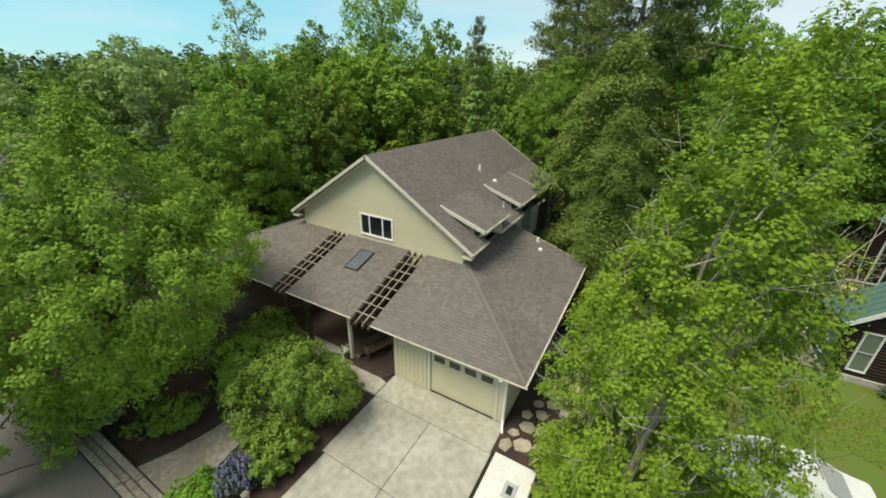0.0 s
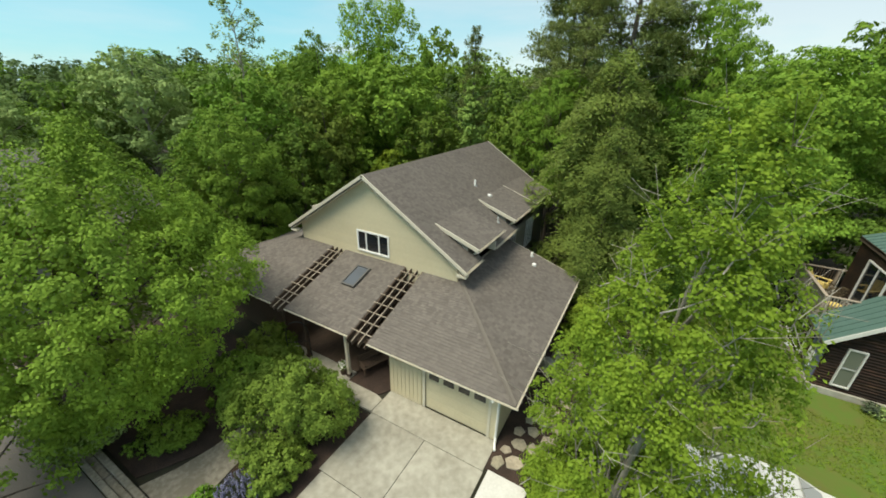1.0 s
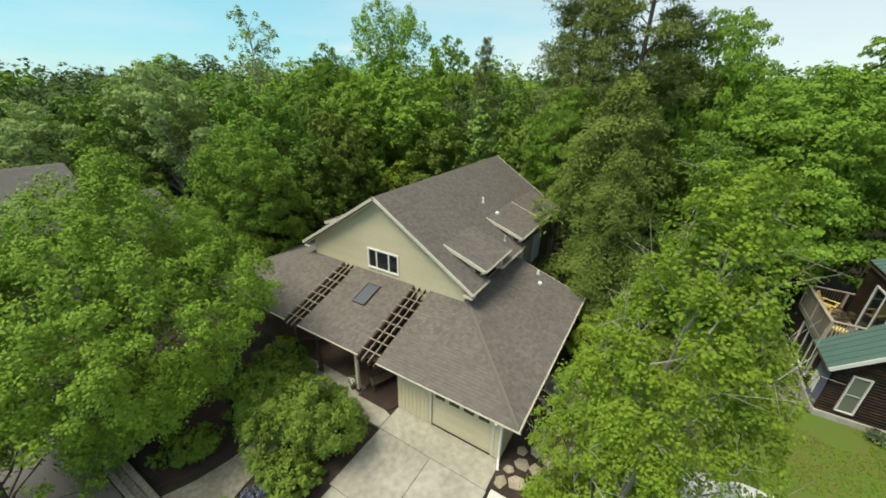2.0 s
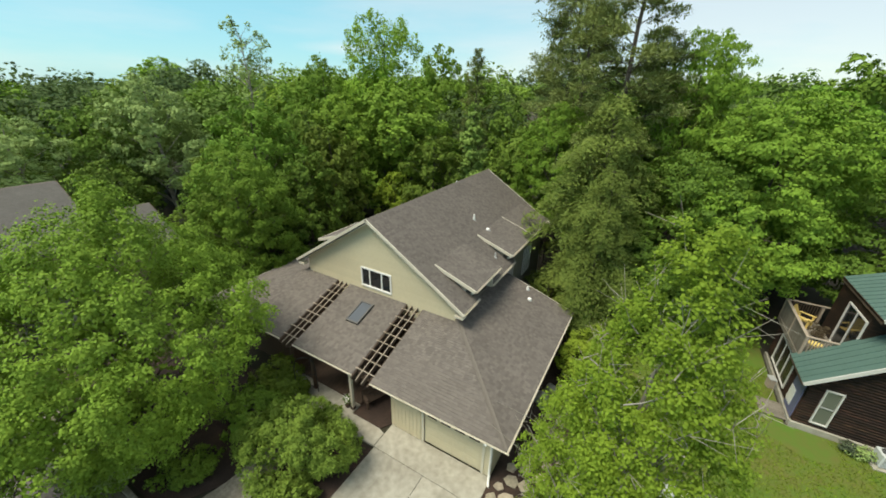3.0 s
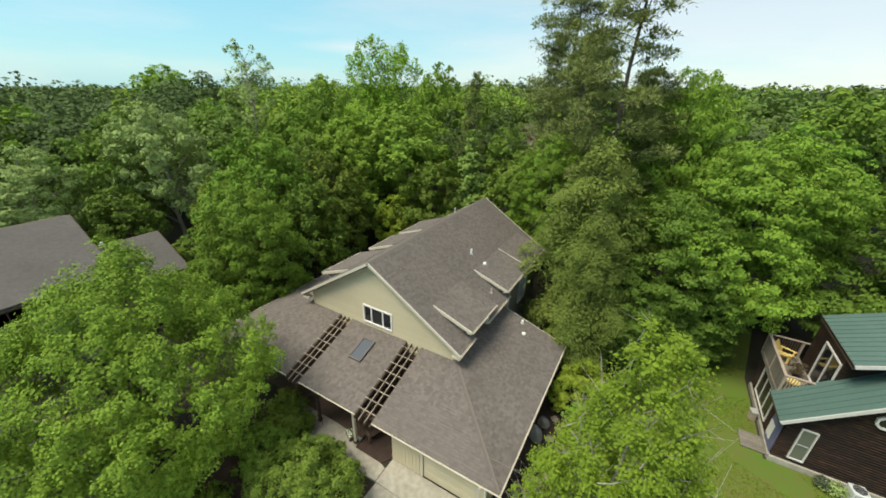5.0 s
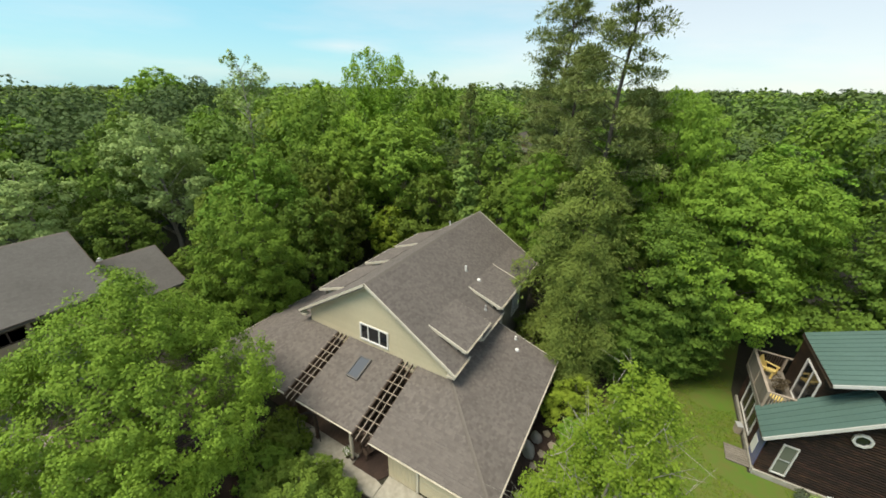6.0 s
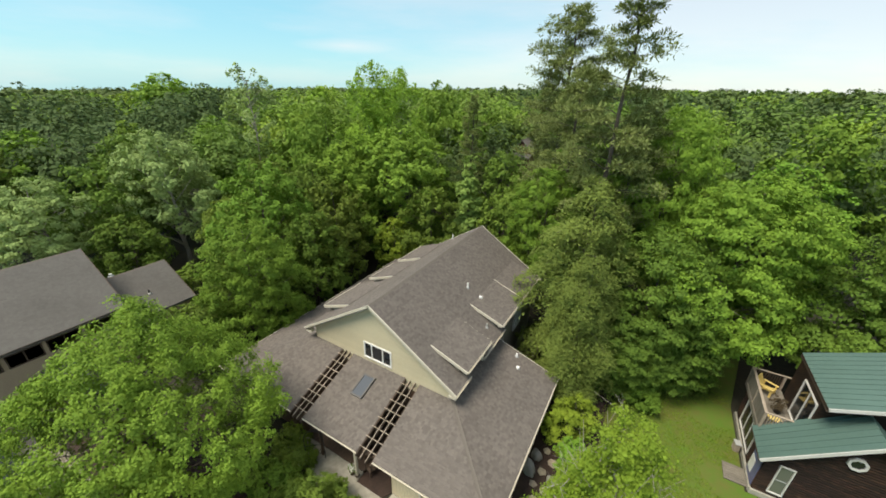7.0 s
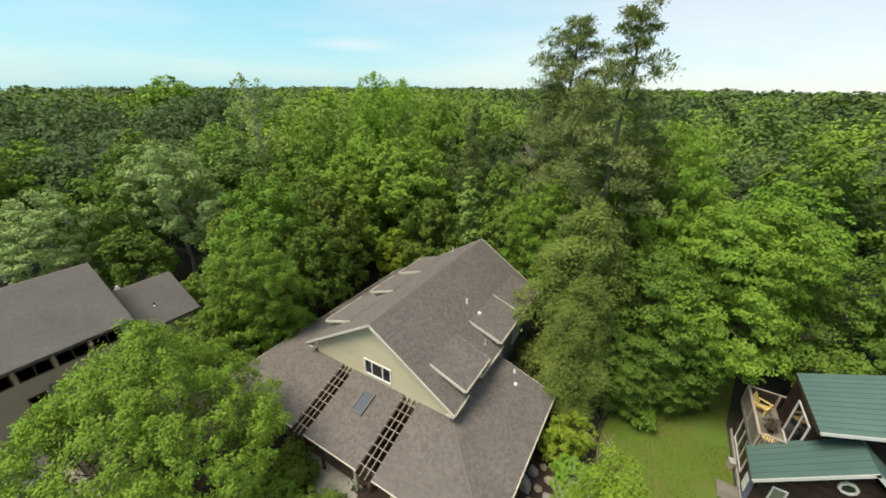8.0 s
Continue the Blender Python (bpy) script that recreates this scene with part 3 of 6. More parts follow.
plate("planting_bed", [(-1.2, -6.85), (0.2, -4.5), (-0.6, -0.5), (-9.5, -0.5), (-14, -6.85)], MULCH, "leaf-strewn planting bed under the big maple", "planting bed", 0.012)
plate("road", [(-60, -14), (3.9, -14), (3.9, -7.66), (-60, -7.66)], ASPHALT, "grey asphalt lane beside the drive", "road", 0.008)

kerb = tagged(new("kerb"), "worn concrete kerb strip along the lane", "kerb", kind="structure")
x = -14.0
while x < 1.5:
    part("kerb_stone", box(x, x + 1.47, -7.62, -7.44, -0.1, 0.13, bevel=0.015), CONCRETE_OLD, kerb)
    part("kerb_stone", box(x + 0.4, x + 1.87, -7.2, -7.0, -0.1, 0.17, bevel=0.02), CONCRETE_OLD, kerb)
    part("gutter_stone", box(x, x + 1.47, -7.43, -7.22, -0.1, 0.05, bevel=0.01), CONCRETE_OLD, kerb)
    x += 1.5

walkway = tagged(new("walkway"), "curving grey concrete front path", "walkway", kind="structure")
WALK = [((-0.75, -6.95), (2.0, -6.95)), ((-0.35, -6.0), (1.5, -6.2)), ((-0.1, -4.9), (1.25, -5.0)), ((-0.05, -3.6), (1.15, -3.6)), ((0.0, -2.2), (1.1, -2.2)), ((0.0, -0.93), (1.1, -0.93))]
for (a, b), (c, d) in zip(WALK, WALK[1:]):
    part("path_slab", slab([(*a, 0.045), (*b, 0.045), (*d, 0.045), (*c, 0.045)], (0, 0, -0.12)), CONCRETE_OLD, walkway)

drive = tagged(new("driveway"), "pale concrete driveway of large slabs with joints", "driveway", kind="structure")
SLABS = [(3.78, -0.7, 8.72, 0.62), (3.82, -3.52, 6.33, -0.73), (6.36, -3.52, 8.75, -0.73), (3.95, -6.6, 6.33, -3.55), (6.36, -6.6, 8.8, -3.55), (4.0, -13.6, 6.33, -6.63), (6.36, -13.6, 8.85, -6.63)]
for x0, y0, x1, y1 in SLABS:
    part("slab", box(x0 - 0.006, x1 + 0.006, y0 - 0.006, y1 + 0.006, -0.1, 0.035, bevel=0.006), CONCRETE, drive)
plate("joint_bed", [(3.8, -13.6), (8.8, -13.6), (8.8, 0.6), (3.8, 0.6)], FOREST_FLOOR, "dark joints between the driveway slabs", "joint", 0.012)
# inner part of the porch floor, darker than the front part
plate("porch_inner_floor", [(-2.9, 0.72), (1.75, 0.72), (1.75, 4.2), (-2.9, 4.2)], WOOD_DARK, "dark inner floor of the covered porch", "porch floor", 0.07, 0.1)
plate("porch_floor", [(-2.9, -0.9), (3.76, -0.7), (3.76, 0.02), (3.42, 0.12), (1.75, 0.12), (1.75, 0.7), (-2.9, 0.7)], CONCRETE, "grey concrete porch floor and front step", "porch floor", 0.06, 0.1)
plate("porch_bed", [(1.78, 0.14), (3.42, 0.14), (3.72, 0.64), (3.72, 4.2), (1.78, 4.2)], MULCH, "sunken dark mulch bed beside the porch post", "mulch bed", 0.02)
pad = tagged(part("utility_pad", box(8.88, 10.3, -2.55, -0.56, -0.05, 0.05, bevel=0.015), WHITE_OLD), "bright white concrete pad beside the drive", "concrete pad", kind="structure")
grate = thing("drain_grate", (9.75, -1.6, 0.05), "grey metal drain cover on the white pad", "drain cover")
part("frame", box(-0.2, 0.2, -0.28, 0.28, 0, 0.03, bevel=0.008), METAL_GREY, grate)
part("hole", box(-0.09, 0.09, -0.14, 0.14, 0.03, 0.034), BLACK, grate)

# flagstones beside the garage
FLAGS = [(9.05, -0.12, 0.34), (9.15, 0.5, 0.26), (9.6, 0.15, 0.42), (10.15, 0.35, 0.3), (9.5, 0.95, 0.36), (10.05, 1.0, 0.34), (10.6, 0.75, 0.3), (9.3, 1.5, 0.3), (9.8, 1.75, 0.36), (10.4, 1.6, 0.38), (9.55, 2.25, 0.28), (10.05, 2.5, 0.36), (10.55, 2.3, 0.3), (10.2, 3.15, 0.34), (9.75, 3.05, 0.26), (10.6, 3.8, 0.34), (10.15, 4.1, 0.3), (9.9, 4.9, 0.28), (10.5, 4.8, 0.32), (10.1, 5.8, 0.3), (10.5, 6.6, 0.34), (10.0, 7.2, 0.3), (10.75, -0.15, 0.3), (11.05, 1.3, 0.32), (11.0, 2.6, 0.3)]
rs = random.Random(4)
for x, y, r in FLAGS:
    r *= 0.86
    f = thing("flagstone", (x, y, 0.016), "irregular tan flagstone laid in dark mulch", "flagstone", "flagstones", rz=rs.uniform(0, 360))
    n = rs.choice((5, 6, 7))
    poly = [(r * rs.uniform(0.75, 1.15) * math.cos(k * math.tau / n), r * rs.uniform(0.75, 1.1) * math.sin(k * math.tau / n), 0.05) for k in range(n)]
    bm = slab(poly, (0, 0, -0.06))
    bmesh.ops.bevel(bm, geom=list(bm.edges), offset=0.015, segments=1, affect="EDGES")
    part("stone", bm, FLAG, f)


def boulder(x, y, s, seed, label):
    r = np.random.default_rng(seed)
    bm = bmesh.new()
    bmesh.ops.create_icosphere(bm, subdivisions=3, radius=1)
    for v in bm.verts:
        k = 1 + 0.22 * noise.noise(v.co * 1.4 + Vector((seed, 0, 0))) + 0.08 * noise.noise(v.co * 4)
        v.co = Vector((v.co.x * s[0] * k, v.co.y * s[1] * k, max(-0.3, v.co.z) * s[2] * k))
    for f in bm.faces:
        f.smooth = True
    b = thing("boulder", (x, y, 0.05), label, "boulder", "garden boulders", rz=float(r.uniform(0, 90)))
    part("rock", bm, GREY_STONE, b)


boulder(9.35, 5.6, (0.36, 0.5, 0.55), 1, "smooth blue-grey boulder beside the garage wall")
boulder(9.55, 6.6, (0.3, 0.35, 0.35), 2, "low grey boulder in the mulch bed")
boulder(10.7, 5.5, (0.3, 0.3, 0.3), 3, "small grey boulder in the mulch bed")

# ---- roof helpers ----


def shingles(origin, u, up, poly, row=0.14, tab=0.15, seed=0, skip=None):
    """Overlapping shingle tabs over a convex polygon (u along the eave, v up the slope, in metres), as one array of pieces."""
    rr = np.random.default_rng(seed)
    o, u, up = np.array(origin, float), np.array(u, float), np.array(up, float)
    nrm = np.cross(u, up)
    nrm = nrm * (1 if nrm[2] > 0 else -1)
    pl = [np.array(p, float) for p in poly]
    v0, v1 = min(p[1] for p in pl), max(p[1] for p in pl)
    out = []
    k = 0
    v = v0
    while v < v1 - 0.03:
        vm = min(v + row * 0.5, v1 - 0.01)
        xs = []
        for a, b in zip(pl, pl[1:] + pl[:1]):
            if (a[1] - vm) * (b[1] - vm) < 0:
                xs.append(a[0] + (b[0] - a[0]) * (vm - a[1]) / (b[1] - a[1]))
        if len(xs) >= 2:
            lo, hi = min(xs), max(xs)
            x = lo - rr.uniform(0, tab)
            while x < hi:
                w = tab * rr.uniform(0.55, 1.45)
                a, b = max(x, lo), min(x + w - 0.006, hi)
                if b - a > 0.02 and not (skip and skip(a, b, v)):
                    h = 0.009 + rr.uniform(0, 0.008)
                    e = min(row * 1.12, v1 - v)
                    p00, p10 = o + u * a + up * v, o + u * b + up * v
                    p01, p11 = o + u * a + up * (v + e), o + u * b + up * (v + e)
                    t0, t1 = nrm * h, nrm * 0.004
                    out.append((p00 + t0, p10 + t0, p11 + t1, p01 + t1))
                    out.append((p00, p10, p10 + t0, p00 + t0))
                x += w
        v += row
        k += 1
    return np.array(out)


def roof_panel(name, pts, parent, seed, thick=0.1, extra=(), mat=None):
    """One roof slope: the deck plate (pts, first edge along the eave) and its shingles."""
    mat = mat or SHINGLE
    deck = part(name, slab(pts, (0, 0, -thick)), mat, parent)
    for piece in (extra or [pts]):
        P = [Vector(p) for p in piece]
        u = (P[1] - P[0]).normalized()
        n = (P[1] - P[0]).cross(P[2] - P[0]).normalized()
        if n.z < 0:
            n = -n
        up = n.cross(u).normalized()
        if up.z < 0:
            up = -up
        poly = [((q - P[0]).dot(u), (q - P[0]).dot(up)) for q in P]
        arr = shingles(P[0] + n * 0.003, u, up, poly, seed=seed)
        ob = part("shingles", quads_mesh("shingles", arr), mat, deck)
        tagged(ob, "overlapping brown-grey asphalt shingles", kind="stuff")
    return deck


def caps(p, q, parent, side, step=0.24, w=0.15):
    """Ridge or hip cap shingles from p to q, bent over the edge; side points down one slope."""
    p, q = Vector(p), Vector(q)
    d = (q - p).normalized()
    n = int((q - p).length / step)
    a, b = Vector(side[0]).normalized() * w, Vector(side[1]).normalized() * w
    bm = bmesh.new()
    up = Vector((0, 0, 0.02))
    lift = Vector((0, 0, 0.008))
    vs = [bm.verts.new(v) for v in (a + up * 0.6 + lift, up + lift, b + up * 0.6 + lift, d * step * 1.1 + a + up * 0.6, d * step * 1.1 + up, d * step * 1.1 + b + up * 0.6, a - up * 0.2, b - up * 0.2)]
    for f in ((0, 1, 4, 3), (1, 2, 5, 4), (6, 1, 0), (1, 7, 2)):
        bm.faces.new([vs[i] for i in f])
    me = finish(bm, "ridge_cap")
    me.materials.append(RIDGE_CAP)
    for i in range(n):
        part("ridge_cap", me, None, parent, at=Matrix.Translation(p + d * step * i))


def gutter(p, q, out, parent, mat=None, size=0.062):
    """An open eaves gutter from p to q; out points away from the roof."""
    p, q, o = Vector(p), Vector(q), Vector(out).normalized()
    z = Vector((0, 0, 1))
    prof = [(0.01, 0.0), (0.01, -size), (size * 0.75, -size), (size, -size * 0.35), (size + 0.015, -0.01), (size - 0.005, -0.01), (size * 0.72, -size + 0.012), (0.022, -size + 0.012), (0.022, 0.0)]
    bm = bmesh.new()
    rows = [[bm.verts.new(e + o * a + z * b) for a, b in prof] for e in (p, q)]
    for i in range(len(prof)):
        j = (i + 1) % len(prof)
        bm.faces.new((rows[0][i], rows[0][j], rows[1][j], rows[1][i]))
    bm.faces.new(rows[0][::-1])
    bm.faces.new(rows[1])
    return part("gutter", bm, mat or TRIM, parent)


# ---- the cream house ----
EAVE, PITCH = 2.72, 0.335
RIDGE, STEEP = 8.41, 0.635
house = thing("house", (0, 0, 0), "cream-sided house with a brown-grey shingle roof and attached garage", "house")


def low_front(y):
    return EAVE + PITCH * y


def low_side(x):
    return EAVE + PITCH * (9.4 - abs(x))


def steep(x):
    return RIDGE - STEEP * abs(x)


GABLE_Y = 4.2
TOPF = low_front(4.2)
garage_front = roof_panel("garage_roof", [(3.15, 0, EAVE), (9.4, 0, EAVE), (5.2, 4.2, TOPF), (3.15, 4.2, TOPF)], house, 1)
roof_panel("porch_roof", [(-1.75, 0, EAVE), (2.12, 0, EAVE), (2.12, 4.2, TOPF), (-1.75, 4.2, TOPF)], house, 2)
roof_panel("wing_roof", [(-9.4, 0, EAVE), (-2.7, 0, EAVE), (-2.7, 4.2, TOPF), (-5.2, 4.2, TOPF)], house, 3)
roof_panel("garage_roof", [(9.4, 0, EAVE), (9.4, 10.35, EAVE), (5.0, 10.35, low_side(5.0)), (5.0, 4.2, low_side(5.0)), (5.2, 4.2, low_side(5.2))], house, 4)
wing = roof_panel("wing_roof", [(-9.4, 0, EAVE), (-9.4, 19, EAVE), (-5.0, 19, low_side(5)), (-5.0, 4.2, low_side(5)), (-5.2, 4.2, low_side(5.2))], house, 5)
caps((9.4, 0, EAVE), (5.25, 4.15, low_front(4.15)), garage_front, ((0, 0.95, 0.32), (-0.95, 0, 0.32)), w=0.13)
E5, E6 = steep(5.05), steep(5.57)
RIGHT = [(5.57, 3.85, E6), (5.57, 5.6, E6), (5.05, 5.6, E5), (5.05, 7.2, E5), (5.57, 7.2, E6), (5.57, 10.6, E6), (5.05, 10.6, E5), (5.05, 18.5, E5), (0, 18.5, RIDGE), (0, 3.85, RIDGE)]
main_roof = roof_panel("main_roof", RIGHT, house, 6, 0.2, [
    [(5.57, 3.85, E6), (5.57, 5.6, E6), (0, 5.6, RIDGE), (0, 3.85, RIDGE)],
    [(5.05, 5.6, E5), (5.05, 7.2, E5), (0, 7.2, RIDGE), (0, 5.6, RIDGE)],
    [(5.57, 7.2, E6), (5.57, 10.6, E6), (0, 10.6, RIDGE), (0, 7.2, RIDGE)],
    [(5.05, 10.6, E5), (5.05, 18.5, E5), (0, 18.5, RIDGE), (0, 10.6, RIDGE)]])
roof_panel("main_roof", [(-5.57, 3.85, E6), (-5.57, 18.5, E6), (0, 18.5, RIDGE), (0, 3.85, RIDGE)], house, 7, 0.2)
caps((0, 3.85, RIDGE), (0, 18.5, RIDGE), main_roof, ((1, 0, -STEEP), (-1, 0, -STEEP)), w=0.16)

# shed dormers: three on each slope
DORMERS = [(1, 5.05, 8.15), (1, 9.9, 13.75), (1, 13.8, 17.6), (-1, 5.6, 9.3), (-1, 10.2, 13.4), (-1, 13.95, 17.6)]
for i, (s, y0, y1) in enumerate(DORMERS):
    xa, xb = 3.3, 5.6
    za, zb = steep(xa) + 0.03, 5.52
    a, b = (y0, y1) if s > 0 else (y1, y0)
    d = roof_panel("dormer", [(s * xb, a, zb), (s * xb, b, zb), (s * xa, b, za), (s * xa, a, za)], house, 20 + i, 0.12)
    x0, x1 = sorted((s * 4.72, s * 5.0))
    wall = part("dormer_wall", box(x0, x1, y0 + 0.2, y1 - 0.2, 4.3, 5.58), GREY_SIDING, d)
    for y in (y0, y1):
        # cheek between the dormer roof and the main slope
        part("dormer_cheek", slab([(s * 3.5, y + (0.12 if y == y0 else -0.12), za - 0.16), (s * 5.0, y + (0.12 if y == y0 else -0.12), steep(5.0) - 0.1), (s * 5.0, y + (0.12 if y == y0 else -0.12), zb + 0.1)], (0, 0.1 if y == y0 else -0.1, 0)), GREY_SIDING, d)
        yy = y + (-0.02 if y == y0 else 0.02)
        part("rake_board", beam((s * xa, yy, za + (0.02 if y == y0 else -0.03)), (s * (xb + 0.02), yy, zb + (0.02 if y == y0 else -0.03)), 0.05, 0.17), TRIM, d)
    gutter((s * xb, y0, zb + 0.0), (s * xb, y1, zb + 0.0), (s, 0, 0), d, size=0.09)
    mid = (y0 + y1) / 2
    w = part("dormer_window", box(min(s * 4.98, s * 5.04), max(s * 4.98, s * 5.04), mid - 0.9, mid + 0.9, 4.72, 5.32, bevel=0.01), WHITE, d)
    for k in range(3):
        yk = mid - 0.82 + k * 0.56
        part("pane", box(min(s * 5.03, s * 5.05), max(s * 5.03, s * 5.05), yk, yk + 0.5, 4.8, 5.25), PANE, w)
    # bracket below the eave corner
    part("bracket", beam((s * 5.0, y0 + 0.3, 5.0), (s * 5.5, y0 + 0.3, zb - 0.1), 0.08, 0.1), TRIM, d)

# gutters and edge boards
gutter((3.15, 0, EAVE), (9.5, 0, EAVE), (0, -1, 0), garage_front)
gutter((-1.75, 0, EAVE), (2.12, 0, EAVE), (0, -1, 0), house)
gutter((-9.5, 0, EAVE), (-2.7, 0, EAVE), (0, -1, 0), house)
gutter((9.4, 0, EAVE), (9.4, 10.35, EAVE), (1, 0, 0), house)
gutter((-9.4, 0, EAVE), (-9.4, 19, EAVE), (-1, 0, 0), house)
gutter((5.57, 3.85, E6), (5.57, 5.6, E6), (1, 0, 0), house, size=0.1)
gutter((5.57, 7.2, E6), (5.57, 10.6, E6), (1, 0, 0), house, size=0.1)
part("eave_return", box(5.05, 5.57, 7.12, 7.2, E6 - 0.12, E5 + 0.02), TRIM, house)
part("edge_board", beam((5.0, 10.37, low_side(5.0) + 0.01), (9.4, 10.37, EAVE + 0.01), 0.04, 0.16), TRIM, house)
for s in (-1, 1):
    for y in (3.83, 18.52):
        part("barge_board", beam((s * 0.0, y, RIDGE + 0.035), (s * 5.66, y, steep(5.66) + 0.035), 0.05, 0.14), TRIM, house)
    part("soffit", slab([(0, 3.86, RIDGE - 0.215), (s * 5.55, 3.86, steep(5.55) - 0.215), (s * 5.55, 4.19, steep(5.55) - 0.215), (0, 4.19, RIDGE - 0.215)], (0, 0, -0.02)), TRIM, house)
    part("eave_box", box(min(s * 5.1, s * 5.56), max(s * 5.1, s * 5.56), 3.86, 4.19, E6 - 0.32, E6 - 0.21), TRIM, house)

# gable wall with its three-light window
WX0, WX1, WZ0, WZ1 = -0.86, 1.18, 4.36, 5.5
wall_y = (0, 0.2, 0)
gable = part("gable_wall", slab([(-5.0, GABLE_Y, 3.4), (WX0, GABLE_Y, 3.4), (WX0, GABLE_Y, steep(WX0) - 0.2), (-5.0, GABLE_Y, E5 - 0.2)], wall_y), CREAM, house)
bm = slab([(WX1, GABLE_Y, 3.4), (5.0, GABLE_Y, 3.4), (5.0, GABLE_Y, E5 - 0.2), (WX1, GABLE_Y, steep(WX1) - 0.2)], wall_y)
slab([(WX0, GABLE_Y, 3.4), (WX1, GABLE_Y, 3.4), (WX1, GABLE_Y, WZ0), (WX0, GABLE_Y, WZ0)], wall_y, bm)
slab([(WX0, GABLE_Y, WZ1), (WX1, GABLE_Y, WZ1), (WX1, GABLE_Y, steep(WX1) - 0.2), (0, GABLE_Y, RIDGE - 0.2), (WX0, GABLE_Y, steep(WX0) - 0.2)], wall_y, bm)
part("gable_wall", bm, CREAM, house)
z = 3.95
while z < RIDGE - 0.35:
    z1 = min(z + 0.178, RIDGE - 0.3)
    half0, half1 = min(4.98, (RIDGE - 0.22 - z) / STEEP), min(4.98, (RIDGE - 0.22 - z1) / STEEP)
    for lo0, hi0, lo1, hi1 in ([(-half0, half0, -half1, half1)] if z1 < WZ0 or z > WZ1 else [(-half0, WX0, -half1, WX0), (WX1, half0, WX1, half1)]):
        part("plank", slab([(lo0, GABLE_Y - 0.017, z), (hi0, GABLE_Y - 0.017, z), (hi1, GABLE_Y - 0.008, z1 - 0.002), (lo1, GABLE_Y - 0.008, z1 - 0.002)], (0, 0.02, 0)), CREAM, gable)
    z += 0.18


def window(name, parent, x0, x1, z0, z1, y, lights, label="", frame_mat=None, t=0.08, face=(0, -1), pane=None):
    """A window in a wall facing -y (or, with face (-1, 0) or (1, 0), the wall x = y, spans along y): frame, glazing bars and a pane for each light share."""
    fx, fy = face

    def b(a0, a1, c0, c1, d0, d1, bm=None):
        """a along the wall, c up, d out of the wall."""
        if fy:
            return box(a0, a1, y - d1, y - d0, c0, c1, bm)
        lo, hi = sorted((y + fx * d0, y + fx * d1))
        return box(lo, hi, a0, a1, c0, c1, bm)

    bm = b(x0 - t, x1 + t, z1, z1 + t, -0.05, 0.05)
    b(x0 - t, x1 + t, z0 - t, z0, -0.05, 0.06, bm)
    b(x0 - t, x0, z0, z1, -0.05, 0.05, bm)
    b(x1, x1 + t, z0, z1, -0.05, 0.05, bm)
    total = sum(lights)
    x = x0
    w = part(name, bm, frame_mat or WHITE, parent, label)
    for i, l in enumerate(lights):
        nx = x + (x1 - x0) * l / total
        part("pane", b(x + 0.01, nx - 0.01, z0, z1, -0.012, 0.0), pane or PANE, w)
        if i < len(lights) - 1:
            part("mullion", b(nx - 0.035, nx + 0.035, z0, z1, -0.03, 0.035), frame_mat or WHITE, w)
        x = nx
    return w


window("window", house, WX0 + 0.08, WX1 - 0.08, WZ0 + 0.08, WZ1 - 0.08, GABLE_Y, (0.9, 1.45, 1.0), "white three-light window", None, 0.085)

# side, back and porch walls
part("side_wall", box(4.8, 5.0, 4.4, 18.2, 0, 5.2), GREY_SIDING, house)
part("side_wall", box(-5.0, -4.8, 4.4, 18.2, 0, 5.2), GREY_SIDING, house)
part("back_wall", slab([(-5.0, 18.2, 0), (5.0, 18.2, 0), (5.0, 18.2, 5.0), (0, 18.2, 8.15), (-5.0, 18.2, 5.0)], (0, 0.2, 0)), GREY_SIDING, house)
part("porch_wall", box(-7.3, 3.73, 4.2, 4.38, 0, 3.4), BROWN_SIDING, house)
part("wing_wall", box(-9.0, -8.85, 0.9, 18.6, 0, 2.75), GREY_SIDING, house)
part("wing_wall", box(-9.0, -2.9, 0.75, 0.9, 0, 2.85), BROWN_SIDING, house)
part("wing_wall", box(-3.05, -2.9, 0.9, 4.2, 0, 2.9), BROWN_SIDING, house)
for y in (10.55, 10.95, 11.35, 11.75, 14.2, 14.6, 15.0, 15.4):
    window("window", house, y, y + 0.28, 2.2, 4.1, 5.0, (1,), "", None, 0.04, (1, 0))
part("side_board", box(5.0, 5.03, 10.4, 10.5, 0, 4.4), TRIM, house)
door = part("front_door", box(-0.6, 0.4, 4.14, 4.2, 0.06, 2.1, bevel=0.01), WOOD_DARK, house)
part("door_handle", box(0.28, 0.32, 4.09, 4.14, 1.0, 1.12), METAL_GREY, door)
window("window", house, -2.4, -1.1, 0.9, 2.1, 4.2, (1, 1))

# garage walls, door and trim
DX0, DX1, DTOP = 5.52, 8.27, 2.03
bm = box(3.73, DX0, 0.66, 0.82, 0, 2.8)
box(DX1, 8.68, 0.66, 0.82, 0, 2.8, bm)
box(DX0, DX1, 0.66, 0.82, DTOP, 2.8, bm)
part("garage_wall", bm, CREAM, house)
part("garage_wall", box(3.73, 3.9, 0.82, 4.2, 0, 2.9), CREAM, house)
part("garage_wall", box(8.5, 8.68, 0.82, 10.0, 0, 2.85), CREAM, house)
part("garage_wall", box(5.0, 8.5, 9.8, 10.0, 0, 2.95), GREY_SIDING, house)
x = 3.75
while x < DX0 - 0.2:
    part("board", box(x, x + 0.185, 0.635, 0.66, 0.02, 2.72), CREAM, house)
    x += 0.2
gdoor = part("garage_door", box(DX0, DX1, 0.725, 0.78, 0.02, DTOP), CREAM, house, "cream sectional garage door")
SEC = (DTOP - 0.03) / 4
